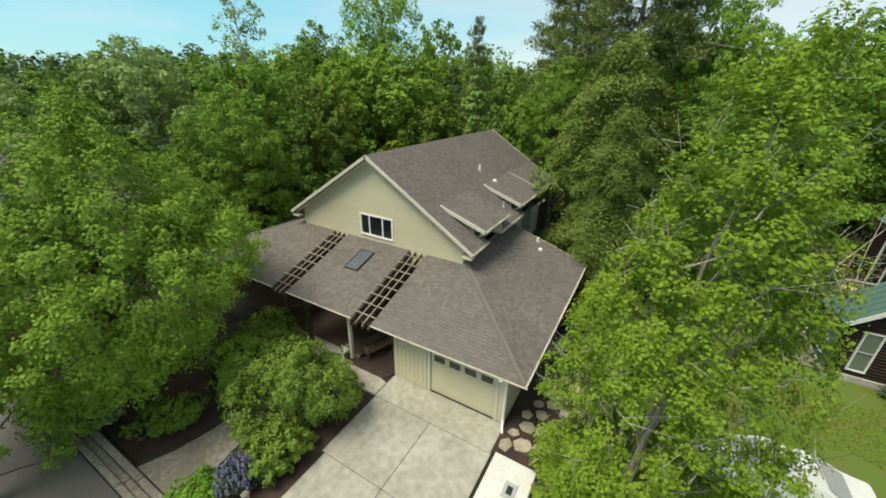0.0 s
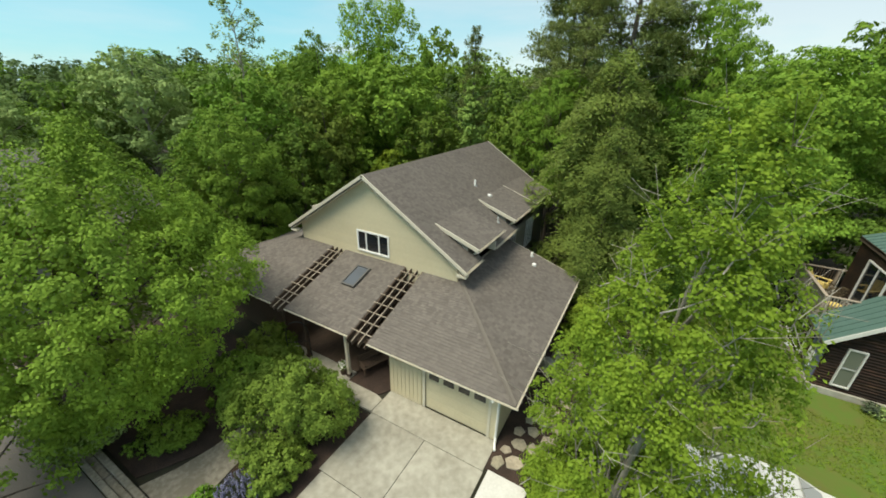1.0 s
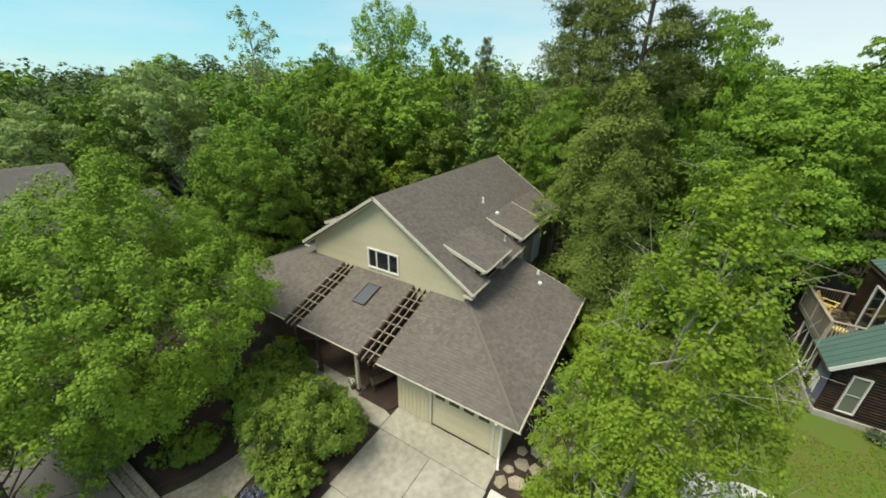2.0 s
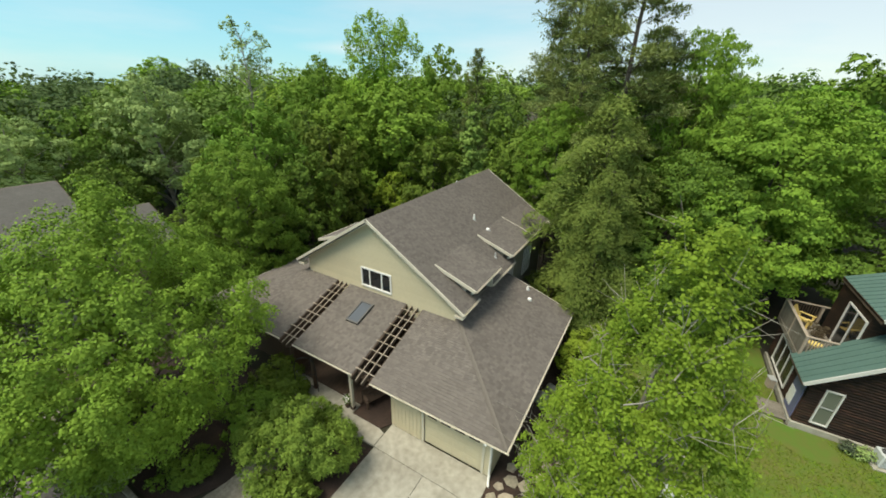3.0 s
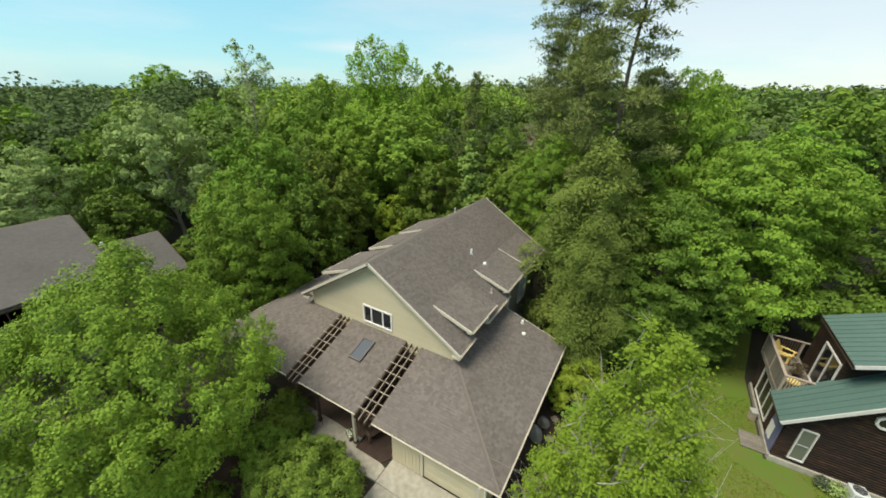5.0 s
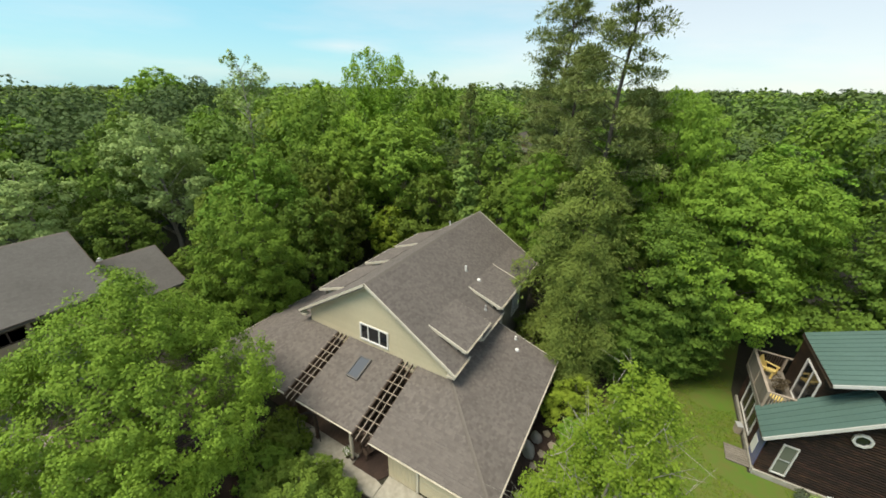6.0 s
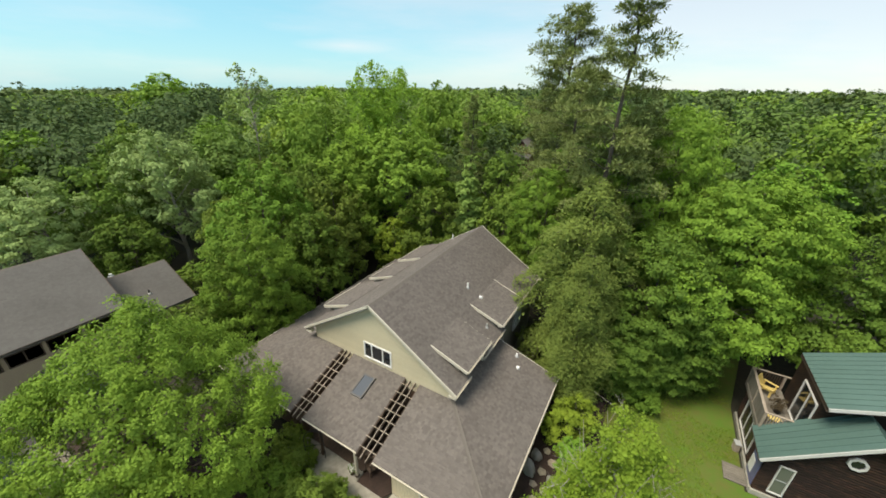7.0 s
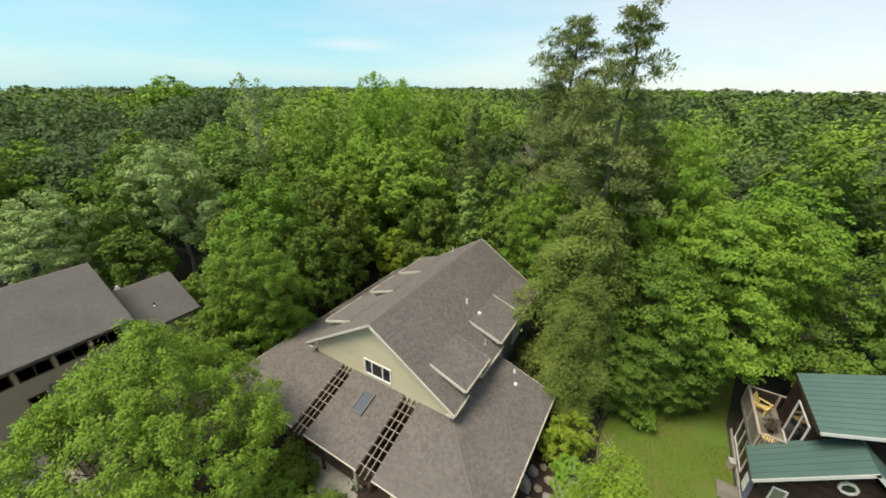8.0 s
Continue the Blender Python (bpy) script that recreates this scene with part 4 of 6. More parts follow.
for r in range(4):
    z0 = 0.03 + r * SEC
    sec = part("door_section", box(DX0 + 0.01, DX1 - 0.01, 0.692, 0.725, z0 + 0.003, z0 + SEC - 0.003, bevel=0.005), CREAM, gdoor)
    for c in range(4):
        cw = (DX1 - DX0 - 0.1) / 4
        x0 = DX0 + 0.05 + c * cw
        if r == 3:
            part("door_window", box(x0 + 0.1, x0 + cw - 0.1, 0.682, 0.697, z0 + 0.06, z0 + 0.33), PANE, gdoor)
        else:
            part("door_panel", box(x0 + 0.07, x0 + cw - 0.07, 0.679, 0.694, z0 + 0.09, z0 + SEC - 0.09, bevel=0.008), CREAM, gdoor)
part("door_trim", box(DX0 - 0.12, DX0, 0.635, 0.7, 0.02, DTOP + 0.1), TRIM, house)
part("door_trim", box(DX1, DX1 + 0.1, 0.635, 0.7, 0.02, DTOP + 0.1), TRIM, house)
part("door_trim", box(DX0 - 0.12, DX1 + 0.1, 0.635, 0.7, DTOP, DTOP + 0.12), TRIM, house)
part("corner_board", box(8.6, 8.7, 0.63, 0.66, 0, 2.75), WHITE, house)
part("downspout", tube([(8.62, -0.06, 2.62), (8.64, 0.3, 2.5), (8.66, 0.58, 2.35), (8.66, 0.58, 0.3), (8.7, 0.45, 0.12), (8.8, 0.2, 0.07)], [0.045] * 6, 6), WHITE, house)
for x in (4.8, 8.42):
    lamp = thing("wall_lamp", (x, 0.63, 2.2), "small white lamp under the garage eave", "wall lamp", "garage lamps")
    part("base", box(-0.05, 0.05, -0.03, 0, -0.06, 0.06, bevel=0.01), WHITE, lamp)
    part("shade", tube([(0, -0.09, -0.1), (0, -0.09, 0.06), (0, -0.06, 0.1)], [0.055, 0.06, 0.03], 8), WHITE, lamp)

# open lath strips in the porch roof
for x0, x1 in ((-2.7, -1.75), (2.12, 3.15)):
    strip = part("roof_slot", beam((x0 + 0.03, -0.12, low_front(-0.12) - 0.03), (x0 + 0.03, 4.2, TOPF - 0.03), 0.05, 0.18), WOOD_DARK, house, "open strip of timber laths in the roof")
    for f in (0.34, 0.68, 0.985):
        xx = x0 + (x1 - x0) * f
        part("rafter", beam((xx, -0.18, low_front(-0.18) - 0.02), (xx, 4.2, TOPF - 0.02), 0.05, 0.16), WOOD_DARK, strip)
        if f < 0.9:
            part("batten", beam((xx, -0.16, low_front(-0.16) + 0.022), (xx, 4.2, TOPF + 0.022), 0.034, 0.038), LATH, strip)
    for k in range(8):
        y = 0.3 + k * 0.5
        part("lath", beam((x0 - 0.03, y, low_front(y) + 0.075), (x1 + 0.03, y, low_front(y) + 0.06), 0.036, 0.036), LATH, strip)
part("lintel", beam((-2.7, 0.36, 2.6), (3.6, 0.36, 2.6), 0.12, 0.22), WOOD_DARK, house)
for x, y in ((1.62, 0.36), (-0.95, 0.36), (-2.55, 0.36)):
    p = part("post", box(x - 0.07, x + 0.07, y - 0.07, y + 0.07, 0.05, 2.5, bevel=0.01), TRIM if x > 0 else WOOD_DARK, house)
    part("post_foot", box(x - 0.1, x + 0.1, y - 0.1, y + 0.1, 0.05, 0.2, bevel=0.01), WOOD_DARK, p)
    part("brace", beam((x + 0.05, y, 2.0), (x + 0.45, y, 2.45), 0.07, 0.08), WOOD_DARK, p)

# skylight
sky = thing("skylight", (0.2, 2.78, low_front(2.78)), "flat skylight with a dark metal frame on the porch roof", "skylight")
sky.matrix_world = Matrix.Translation((0.2, 2.78, low_front(2.78))) @ Matrix.Rotation(math.atan(PITCH), 4, "X")
bm = box(-0.4, 0.4, -0.68, -0.6, -0.02, 0.13)
box(-0.4, 0.4, 0.6, 0.68, -0.02, 0.13, bm)
box(-0.4, -0.33, -0.6, 0.6, -0.02, 0.13, bm)
box(0.33, 0.4, -0.6, 0.6, -0.02, 0.13, bm)
part("frame", bm, SKY_FRAME, sky)
part("pane", box(-0.33, 0.33, -0.6, 0.6, 0.06, 0.09), SKY_PANE, sky)
part("flashing", box(-0.46, 0.46, 0.68, 0.9, 0.0, 0.03), RIDGE_CAP, sky)


def roof_vent(x, y, z, h, r, mat, label, hood=False):
    v = thing("roof_vent", (x, y, z), label, "roof vent", "roof vents")
    part("flashing", tube([(0, 0, -0.08), (0, 0, 0.03), (0, 0, 0.06)], [r * 2.4, r * 1.9, r], 10), METAL_GREY, v)
    if hood:
        part("hood", box(-0.1, 0.1, -0.09, 0.1, 0.04, h, bevel=0.03), mat, v)
    else:
        part("pipe", tube([(0, 0, 0), (0, 0, h), (0, 0, h + 0.01)], [r, r, r * 0.7], 10), mat, v)


roof_vent(2.5, 11.0, steep(2.5), 0.34, 0.06, WHITE, "white plastic vent pipe on the main roof")
roof_vent(3.45, 11.1, steep(3.45) + 0.06, 0.12, 0.08, WHITE, "low white roof vent on the dormer", True)
roof_vent(4.75, 9.4, steep(4.75), 0.3, 0.05, METAL_GREY, "grey metal vent pipe near the eave")
roof_vent(6.75, 9.9, low_side(6.75), 0.22, 0.065, WHITE, "white round vent on the garage roof")
roof_vent(7.15, 9.05, low_side(7.15), 0.13, 0.065, WHITE, "white hooded vent on the garage roof", True)
roof_vent(-2.5, 17.9, steep(2.5), 0.4, 0.05, WHITE, "white vent pipe at the far end of the roof")

# terrace behind the garage
terrace = thing("terrace", (0, 0, 0), "grey timber terrace with a low board fence", "terrace")
for k in range(14):
    part("board", box(5.05 + k * 0.14, 5.05 + k * 0.14 + 0.13, 10.45, 17.0, 0.3, 0.36), DECK, terrace)
part("joist", box(5.05, 7.0, 10.5, 16.9, 0.05, 0.3), WOOD_DARK, terrace)
for k in range(26):
    part("fence_board", box(6.98, 7.02, 10.5 + k * 0.25, 10.74 + k * 0.25, 0.1, 1.25), DECK, terrace)
part("rail", box(6.94, 7.08, 10.45, 17.0, 1.25, 1.31), LATH, terrace)
grill = thing("grill", (6.1, 12.2, 0.36), "covered blue-grey barbecue grill on the terrace", "grill")
part("cart", box(-0.5, 0.5, -0.3, 0.3, 0, 0.75, bevel=0.05), BLUE_PANEL, grill)
part("lid", tube([(-0.45, 0, 0.85), (0.45, 0, 0.85)], [0.28, 0.28], 12), BLUE_PANEL, grill)
chair = thing("patio_chair", (5.6, 11.3, 0.36), "pale metal patio chair on the terrace", "chair")
part("seat", box(-0.24, 0.24, -0.24, 0.24, 0.42, 0.46, bevel=0.02), METAL_GREY, chair)
part("backrest", box(-0.24, 0.24, 0.2, 0.24, 0.46, 0.95, bevel=0.02), METAL_GREY, chair)
for sx in (-0.2, 0.2):
    for sy in (-0.2, 0.2):
        part("leg", tube([(sx, sy, 0), (sx, sy, 0.42)], [0.015, 0.015], 6), METAL_GREY, chair)

# porch bench, flower pot and iron trellis
bench = thing("bench", (2.3, 1.35, 0.02), "weathered slatted wooden bench beside the porch", "bench", rz=70)
for k in range(4):
    part("seat_slat", box(-0.7, 0.7, -0.22 + k * 0.12, -0.12 + k * 0.12, 0.42, 0.45), WOOD_DARK, bench)
for k in range(3):
    part("back_slat", box(-0.7, 0.7, 0.26, 0.29, 0.55 + k * 0.14, 0.64 + k * 0.14), WOOD_DARK, bench)
for sx in (-0.64, 0.64):
    part("leg", box(sx - 0.03, sx + 0.03, -0.22, -0.16, 0, 0.42), WOOD_DARK, bench)
    part("leg", box(sx - 0.03, sx + 0.03, 0.24, 0.3, 0, 0.95), WOOD_DARK, bench)
    part("arm", box(sx - 0.04, sx + 0.04, -0.24, 0.28, 0.62, 0.65), WOOD_DARK, bench)

# ---- tan house ----
tan_house = thing("house", (0, 0, 0), "tan stucco house with a plain grey shingle roof", "house")
tan_roof = roof_panel("roof", [(-17.2, -1.2, 5.2), (-17.2, -18, 5.2), (-22.2, -18, 8.2), (-22.2, -1.2, 8.2)], tan_house, 31, 0.18, (), SHINGLE_GREY)
roof_panel("roof", [(-27.2, -1.2, 5.2), (-27.2, -18, 5.2), (-22.2, -18, 8.2), (-22.2, -1.2, 8.2)], tan_house, 32, 0.18, (), SHINGLE_GREY)
low = roof_panel("low_roof", [(-17.9, -1.25, 3.5), (-17.9, 3.25, 3.5), (-21.6, 3.25, 5.7), (-21.6, -1.25, 5.7)], tan_house, 33, 0.16, (), SHINGLE_GREY)
roof_panel("low_roof", [(-25.3, -1.25, 3.5), (-25.3, 3.25, 3.5), (-21.6, 3.25, 5.7), (-21.6, -1.25, 5.7)], tan_house, 34, 0.16, (), SHINGLE_GREY)
caps((-22.2, -18, 8.2), (-22.2, -1.2, 8.2), tan_roof, ((1, 0, -0.6), (-1, 0, -0.6)))
caps((-21.6, -1.2, 5.7), (-21.6, 3.25, 5.7), low, ((1, 0, -0.6), (-1, 0, -0.6)))
gutter((-17.2, -18, 5.2), (-17.2, -1.2, 5.2), (1, 0, 0), tan_house, BARK)
part("barge_board", beam((-22.2, -1.18, 8.22), (-17.15, -1.18, 5.2), 0.04, 0.2), WOOD_DARK, tan_house)
part("barge_board", beam((-21.6, 3.27, 5.72), (-17.85, 3.27, 3.5), 0.04, 0.18), WOOD_DARK, tan_house)
part("wall", box(-26.8, -17.6, -17.6, -1.6, 0, 5.1), TAN_WALL, tan_house)
part("gable", slab([(-26.8, -1.6, 5.1), (-17.6, -1.6, 5.1), (-22.2, -1.6, 7.9)], (0, -0.2, 0)), TAN_WALL, tan_house)
part("wall", box(-25, -18.2, -1.6, 2.9, 0, 3.4), TAN_WALL, tan_house)
part("gable", slab([(-25, 2.9, 3.4), (-18.2, 2.9, 3.4), (-21.6, 2.9, 5.4)], (0, -0.2, 0)), TAN_WALL, tan_house)
for y0, y1 in ((-8.9, -7.3), (-7.0, -5.55), (-5.25, -3.75), (-3.45, -2.0)):
    window("window", tan_house, y0, y1, 4.02, 4.75, -17.6, (1, 1), "dark clerestory window under the eave", WOOD_DARK, 0.05, (1, 0), PANE_REFLECTION)
window("window", tan_house, -7.08, -6.33, 1.42, 2.72, -17.6, (1,), "", WOOD_DARK, 0.05, (1, 0), PANE_REFLECTION)
window("window", tan_house, -10.5, -9.4, 1.42, 2.72, -17.6, (1, 1), "", WOOD_DARK, 0.05, (1, 0), PANE_REFLECTION)
part("bay", box(-17.6, -17.15, -6.0, -2.6, 0, 2.75), GREY_STONE, tan_house)
part("bay_roof", slab([(-17.58, -6.1, 3.05), (-17.05, -6.1, 2.86), (-17.05, -2.5, 2.86), (-17.58, -2.5, 3.05)], (0, 0, -0.08)), SHINGLE_GREY, tan_house)
window("window", tan_house, -3.7, -2.9, 1.2, 2.4, -17.15, (1,), "", WOOD_DARK, 0.05, (1, 0), PANE_REFLECTION)
roof_vent(-19.4, 0.9, 4.39, 0.3, 0.06, BLACK, "short dark vent pipe on the lower roof")
roof_vent(-22.0, -0.2, 5.6, 0.2, 0.1, WHITE, "small white vent at the lower ridge")

# ---- log house ----
log_house = thing("house", (0, 0, 0), "dark brown log-sided house with a green metal roof", "house")
part("foundation", box(19.86, 29, 10.46, 10.6, -0.1, 0.28, bevel=0.01), CONCRETE, log_house)
part("foundation", box(19.82, 19.95, 10.6, 16.4, -0.1, 0.24, bevel=0.01), CONCRETE, log_house)
part("wall", box(20.0, 29.0, 10.62, 16.3, 0, 2.7), LOG, log_house)
part("wall", slab([(20.0, 10.62, 2.7), (23.0, 10.62, 5.3), (26.0, 10.62, 2.7)], (0, 0.2, 0)), LOG, log_house)
z = 0.28
while z < 5.3:
    # half-round siding boards on the front, cut to the gable
    xl = 19.93 if z < 2.5 else 19.95 + (z - 2.45) / 0.89
    xr = 29.0 if z < 2.5 else 26.05 - (z - 2.45) / 0.89
    if xr - xl > 0.3:
        part("log_board", tube([(xl, 10.62, z + 0.07), (xr, 10.62, z + 0.07)], [0.078, 0.078], 6), LOG, log_house)
    z += 0.145
z = 0.28
while z < 2.7:
    part("log_board", tube([(19.96, 10.6, z + 0.07), (19.96, 16.3, z + 0.07)], [0.075, 0.075], 6), LOG, log_house)
    z += 0.145
part("upper_wall", box(21.4, 29, 12.4, 16.0, 2.7, 5.75), LOG, log_house)
window("window", log_house, 20.52, 21.02, 0.6, 2.42, 10.54, (1,), "tall white-framed sash window", WHITE_OLD, 0.06, pane=PANE_SOFT)
part("sash_bar", box(20.52, 21.02, 10.5, 10.53, 1.48, 1.53), METAL_GREY, log_house)
# eight-sided window high in the gable
bm = bmesh.new()
ring = [[bm.verts.new((22.66 + r * math.cos(k * math.tau / 8 + 0.39), y, 4.16 + r * math.sin(k * math.tau / 8 + 0.39))) for k in range(8)] for r, y in ((0.36, 10.44), (0.26, 10.44), (0.26, 10.56), (0.36, 10.56))]
for a, b in ((0, 1), (1, 2), (2, 3), (3, 0)):
    for k in range(8):
        bm.faces.new((ring[a][k], ring[a][(k + 1) % 8], ring[b][(k + 1) % 8], ring[b][k]))
octagon = part("octagon_window", bm, WHITE_OLD, log_house, "white eight-sided window frame")
bm = bmesh.new()
bm.faces.new([bm.verts.new((22.66 + 0.27 * math.cos(k * math.tau / 8 + 0.39), 10.5, 4.16 + 0.27 * math.sin(k * math.tau / 8 + 0.39))) for k in range(8)])
part("pane", bm, PANE, octagon)
window("window", log_house, 12.66, 15.3, 0.6, 2.2, 19.9, (1, 1, 1), "large three-light window in a white frame", WHITE_OLD, 0.07, (-1, 0))
panel = part("side_door", box(19.86, 19.92, 10.72, 11.9, 0.3, 2.2, bevel=0.01), BLUE_PANEL, log_house, "blue side door with a white panel")
part("panel", box(19.83, 19.86, 11.25, 11.85, 0.6, 1.5, bevel=0.008), WHITE, panel)


def metal_roof(name, pts, parent, ribs, thick=0.1):
    """A metal roof: pts run along the eave first; one sheet between each pair of standing ribs."""
    a, b, c, d = [Vector(p) for p in pts]
    deck = part(name, slab([a - Vector((0, 0, 0.02)), b - Vector((0, 0, 0.02)), c - Vector((0, 0, 0.02)), d - Vector((0, 0, 0.02))], (0, 0, -thick)), WOOD_DARK, parent)
    n = (b - a).cross(d - a).normalized()
    n = n if n.z > 0 else -n
    for k in range(ribs):
        f0, f1 = k / ribs, (k + 1) / ribs
        p, q, r, s = a.lerp(b, f0), a.lerp(b, f1), d.lerp(c, f1), d.lerp(c, f0)
        sheet = part("roof_sheet", slab([p, q, r, s], -n * 0.012), GREEN_METAL, deck)
        part("rib", beam(p + n * 0.035, s + n * 0.035, 0.035, 0.036, up=n), GREEN_METAL, sheet)
    return deck


lr = metal_roof("low_roof", [(19.5, 10.2, 2.68), (19.5, 12.5, 2.68), (23.0, 12.5, 5.8), (23.0, 10.2, 5.8)], log_house, 6)
part("rake_board", beam((19.48, 10.17, 2.7), (23.0, 10.17, 5.84), 0.05, 0.17), WHITE_OLD, lr)
lr2 = metal_roof("low_roof", [(26.5, 10.2, 2.68), (26.5, 12.5, 2.68), (23.0, 12.5, 5.8), (23.0, 10.2, 5.8)], log_house, 6)
part("rake_board", beam((26.5, 10.17, 2.7), (23.0, 10.17, 5.84), 0.05, 0.17), WHITE_OLD, lr2)
ur = metal_roof("upper_roof", [(21.3, 11.45, 5.95), (21.3, 16.1, 5.95), (26.5, 16.1, 8.25), (26.5, 11.45, 8.25)], log_house, 12)
part("rake_board", beam((21.28, 11.42, 5.97), (26.5, 11.42, 8.28), 0.05, 0.17), WHITE_OLD, ur)
ur2 = metal_roof("upper_roof", [(31.7, 11.45, 5.95), (31.7, 16.1, 5.95), (26.5, 16.1, 8.25), (26.5, 11.45, 8.25)], log_house, 12)
part("eave_board", box(21.3, 21.34, 11.5, 16.1, 5.72, 5.9), WOOD_DARK, ur)

# deck on the lower storey
part("deck_floor", box(19.8, 21.4, 12.5, 16.4, 2.7, 2.84), WOOD_DARK, log_house)
for k in range(11):
    part("deck_board", box(19.78 + k * 0.147, 19.78 + k * 0.147 + 0.137, 12.5, 16.4, 2.84, 2.88), DECK, log_house)
rail = part("deck_rail", box(19.68, 19.82, 12.35, 16.48, 3.86, 3.92, bevel=0.008), LATH, log_house)
part("deck_rail", box(19.82, 21.9, 16.36, 16.48, 3.86, 3.92, bevel=0.008), LATH, log_house)
part("deck_rail", box(19.82, 21.3, 12.35, 12.47, 3.86, 3.92, bevel=0.008), LATH, log_house)
for x, y in ((19.75, 12.41), (19.75, 14.4), (19.75, 16.42), (21.3, 16.42), (21.25, 12.41)):
    part("rail_post", box(x - 0.05, x + 0.05, y - 0.05, y + 0.05, 2.7, 3.86), LATH, log_house)
for k in range(24):
    y = 12.55 + k * 0.16
    part("baluster", box(19.73, 19.77, y, y + 0.14, 2.82, 3.86), DECK, log_house)
for k in range(12):
    x = 19.92 + k * 0.115
    part("baluster", box(x, x + 0.035, 16.4, 16.44, 2.9, 3.86), WOOD_DARK, log_house)
    part("baluster", box(x, x + 0.035, 12.39, 12.43, 2.9, 3.86), LATH, log_house)
part("deck_skirt", box(19.7, 19.78, 12.5, 16.45, 2.55, 2.8), DECK, log_house)
slider = window("sliding_door", log_house, 12.55, 14.5, 2.98, 5.2, 21.38, (1, 1), "white-framed glass sliding door", WHITE_OLD, 0.06, (-1, 0))

# yellow garden chair and small table on the deck
def lounge_chair(x, y, z, rz):
    c = thing("garden_chair", (x, y, z), "yellow slatted garden chair on the timber deck", "chair", "deck chairs", rz=rz)
    for k in range(5):
        part("back_slat", slab([(-0.26 + k * 0.105, 0.18, 0.32), (-0.17 + k * 0.105, 0.18, 0.32), (-0.17 + k * 0.115 - 0.02, 0.5, 1.0 - 0.03 * abs(k - 2)), (-0.28 + k * 0.115, 0.5, 1.0 - 0.03 * abs(k - 2))], (0, 0.025, 0)), YELLOW, c)
    for k in range(5):
        part("seat_slat", box(-0.27, 0.27, -0.36 + k * 0.11, -0.27 + k * 0.11, 0.36 - k * 0.02, 0.385 - k * 0.02), YELLOW, c)
    for s in (-1, 1):
        part("arm", box(s * 0.33 - 0.07, s * 0.33 + 0.07, -0.42, 0.32, 0.56, 0.585, bevel=0.008), YELLOW, c)
        part("leg", box(s * 0.31 - 0.02, s * 0.31 + 0.02, -0.38, -0.28, 0, 0.56), YELLOW, c)
        part("leg", box(s * 0.31 - 0.02, s * 0.31 + 0.02, 0.2, 0.3, 0, 0.56), YELLOW, c)
    return c


lounge_chair(20.45, 15.7, 2.88, 60)
table = thing("side_table", (20.35, 12.95, 2.88), "low yellow side table on the timber deck", "table")
part("tabletop", tube([(0, 0, 0.42), (0, 0, 0.45)], [0.3, 0.3], 14), YELLOW, table)
for k in range(3):
    part("leg", tube([(0.2 * math.cos(k * 2.1), 0.2 * math.sin(k * 2.1), 0), (0.16 * math.cos(k * 2.1), 0.16 * math.sin(k * 2.1), 0.42)], [0.02, 0.02], 6), YELLOW, table)

# things round the log house
ac = thing("air_conditioner", (22.9, 9.95, 0.02), "pale grey outdoor air conditioning unit on the lawn", "air conditioner", rz=8)
part("casing", box(-0.31, 0.31, -0.31, 0.31, 0.05, 0.68, bevel=0.04), GREY_LIGHT, ac)
part("base_pad", box(-0.5, 0.5, -0.48, 0.48, -0.02, 0.05), CONCRETE, ac)
fan = part("fan_grille", tube([(0, 0, 0.68), (0, 0, 0.7)], [0.24, 0.24], 20), BLACK, ac)
for k in range(4):
    part("grille_bar", box(-0.22, 0.22, -0.18 + k * 0.12, -0.17 + k * 0.12, 0.7, 0.71), METAL_GREY, fan)
for k in range(9):
    part("louvre", box(-0.27, 0.27, -0.322, -0.31, 0.12 + k * 0.058, 0.142 + k * 0.058), METAL_GREY, ac)
step = thing("wooden_step", (19.3, 11.3, 0.0), "weathered wooden platform beside the log house", "platform")
for k in range(7):
    part("board", box(-0.52, 0.56, -0.62 + k * 0.17, -0.47 + k * 0.17, 0.06, 0.11), DECK, step)
part("bearer", box(-0.48, 0.5, -0.6, 0.56, 0.0, 0.06), WOOD_DARK, step)
mower = thing("meter_box", (19.55, 13.2, 0.0), "pale green utility box beside the wall", "utility box", rz=10)
part("cabinet", box(-0.14, 0.14, -0.2, 0.2, 0, 0.55, bevel=0.03), LATH, mower)
part("cover", box(-0.16, 0.16, -0.22, 0.22, 0.55, 0.6, bevel=0.01), METAL_GREY, mower)
spot = thing("yard_lamp", (24.0, 9.9, 0.0), "white yard lamp on a bent pole", "yard lamp")
part("pole", tube([(0, 0, 0), (0.05, 0, 1.0), (0.25, 0, 1.5)], [0.03, 0.025, 0.02], 6), METAL_GREY, spot)
part("shade", tube([(0.25, 0, 1.35), (0.25, 0, 1.55)], [0.1, 0.06], 10), WHITE, spot)

# ---- far cabin among the trees ----
cabin = thing("cabin", (-10.4, 58.2, 2.0), "small dark red cabin half hidden in the woods", "cabin")
part("wall", box(-1.6, 1.6, 0, 5, 0, 6.4), RED_BOARD, cabin)
part("gable", slab([(-1.6, 0, 6.4), (1.6, 0, 6.4), (0, 0, 8.2)], (0, 0.2, 0)), RED_BOARD, cabin)
for s in (-1, 1):
    part("roof", slab([(0, -0.3, 8.5), (s * 2.1, -0.3, 6.1), (s * 2.1, 5, 6.1), (0, 5, 8.5)], (0, 0, -0.15)), RIDGE_CAP, cabin)
part("porch_roof", slab([(-2.0, -1.4, 5.5), (2.0, -1.4, 5.5), (2.0, 0, 6.1), (-2.0, 0, 6.1)], (0, 0, -0.12)), SHINGLE_GREY, cabin)
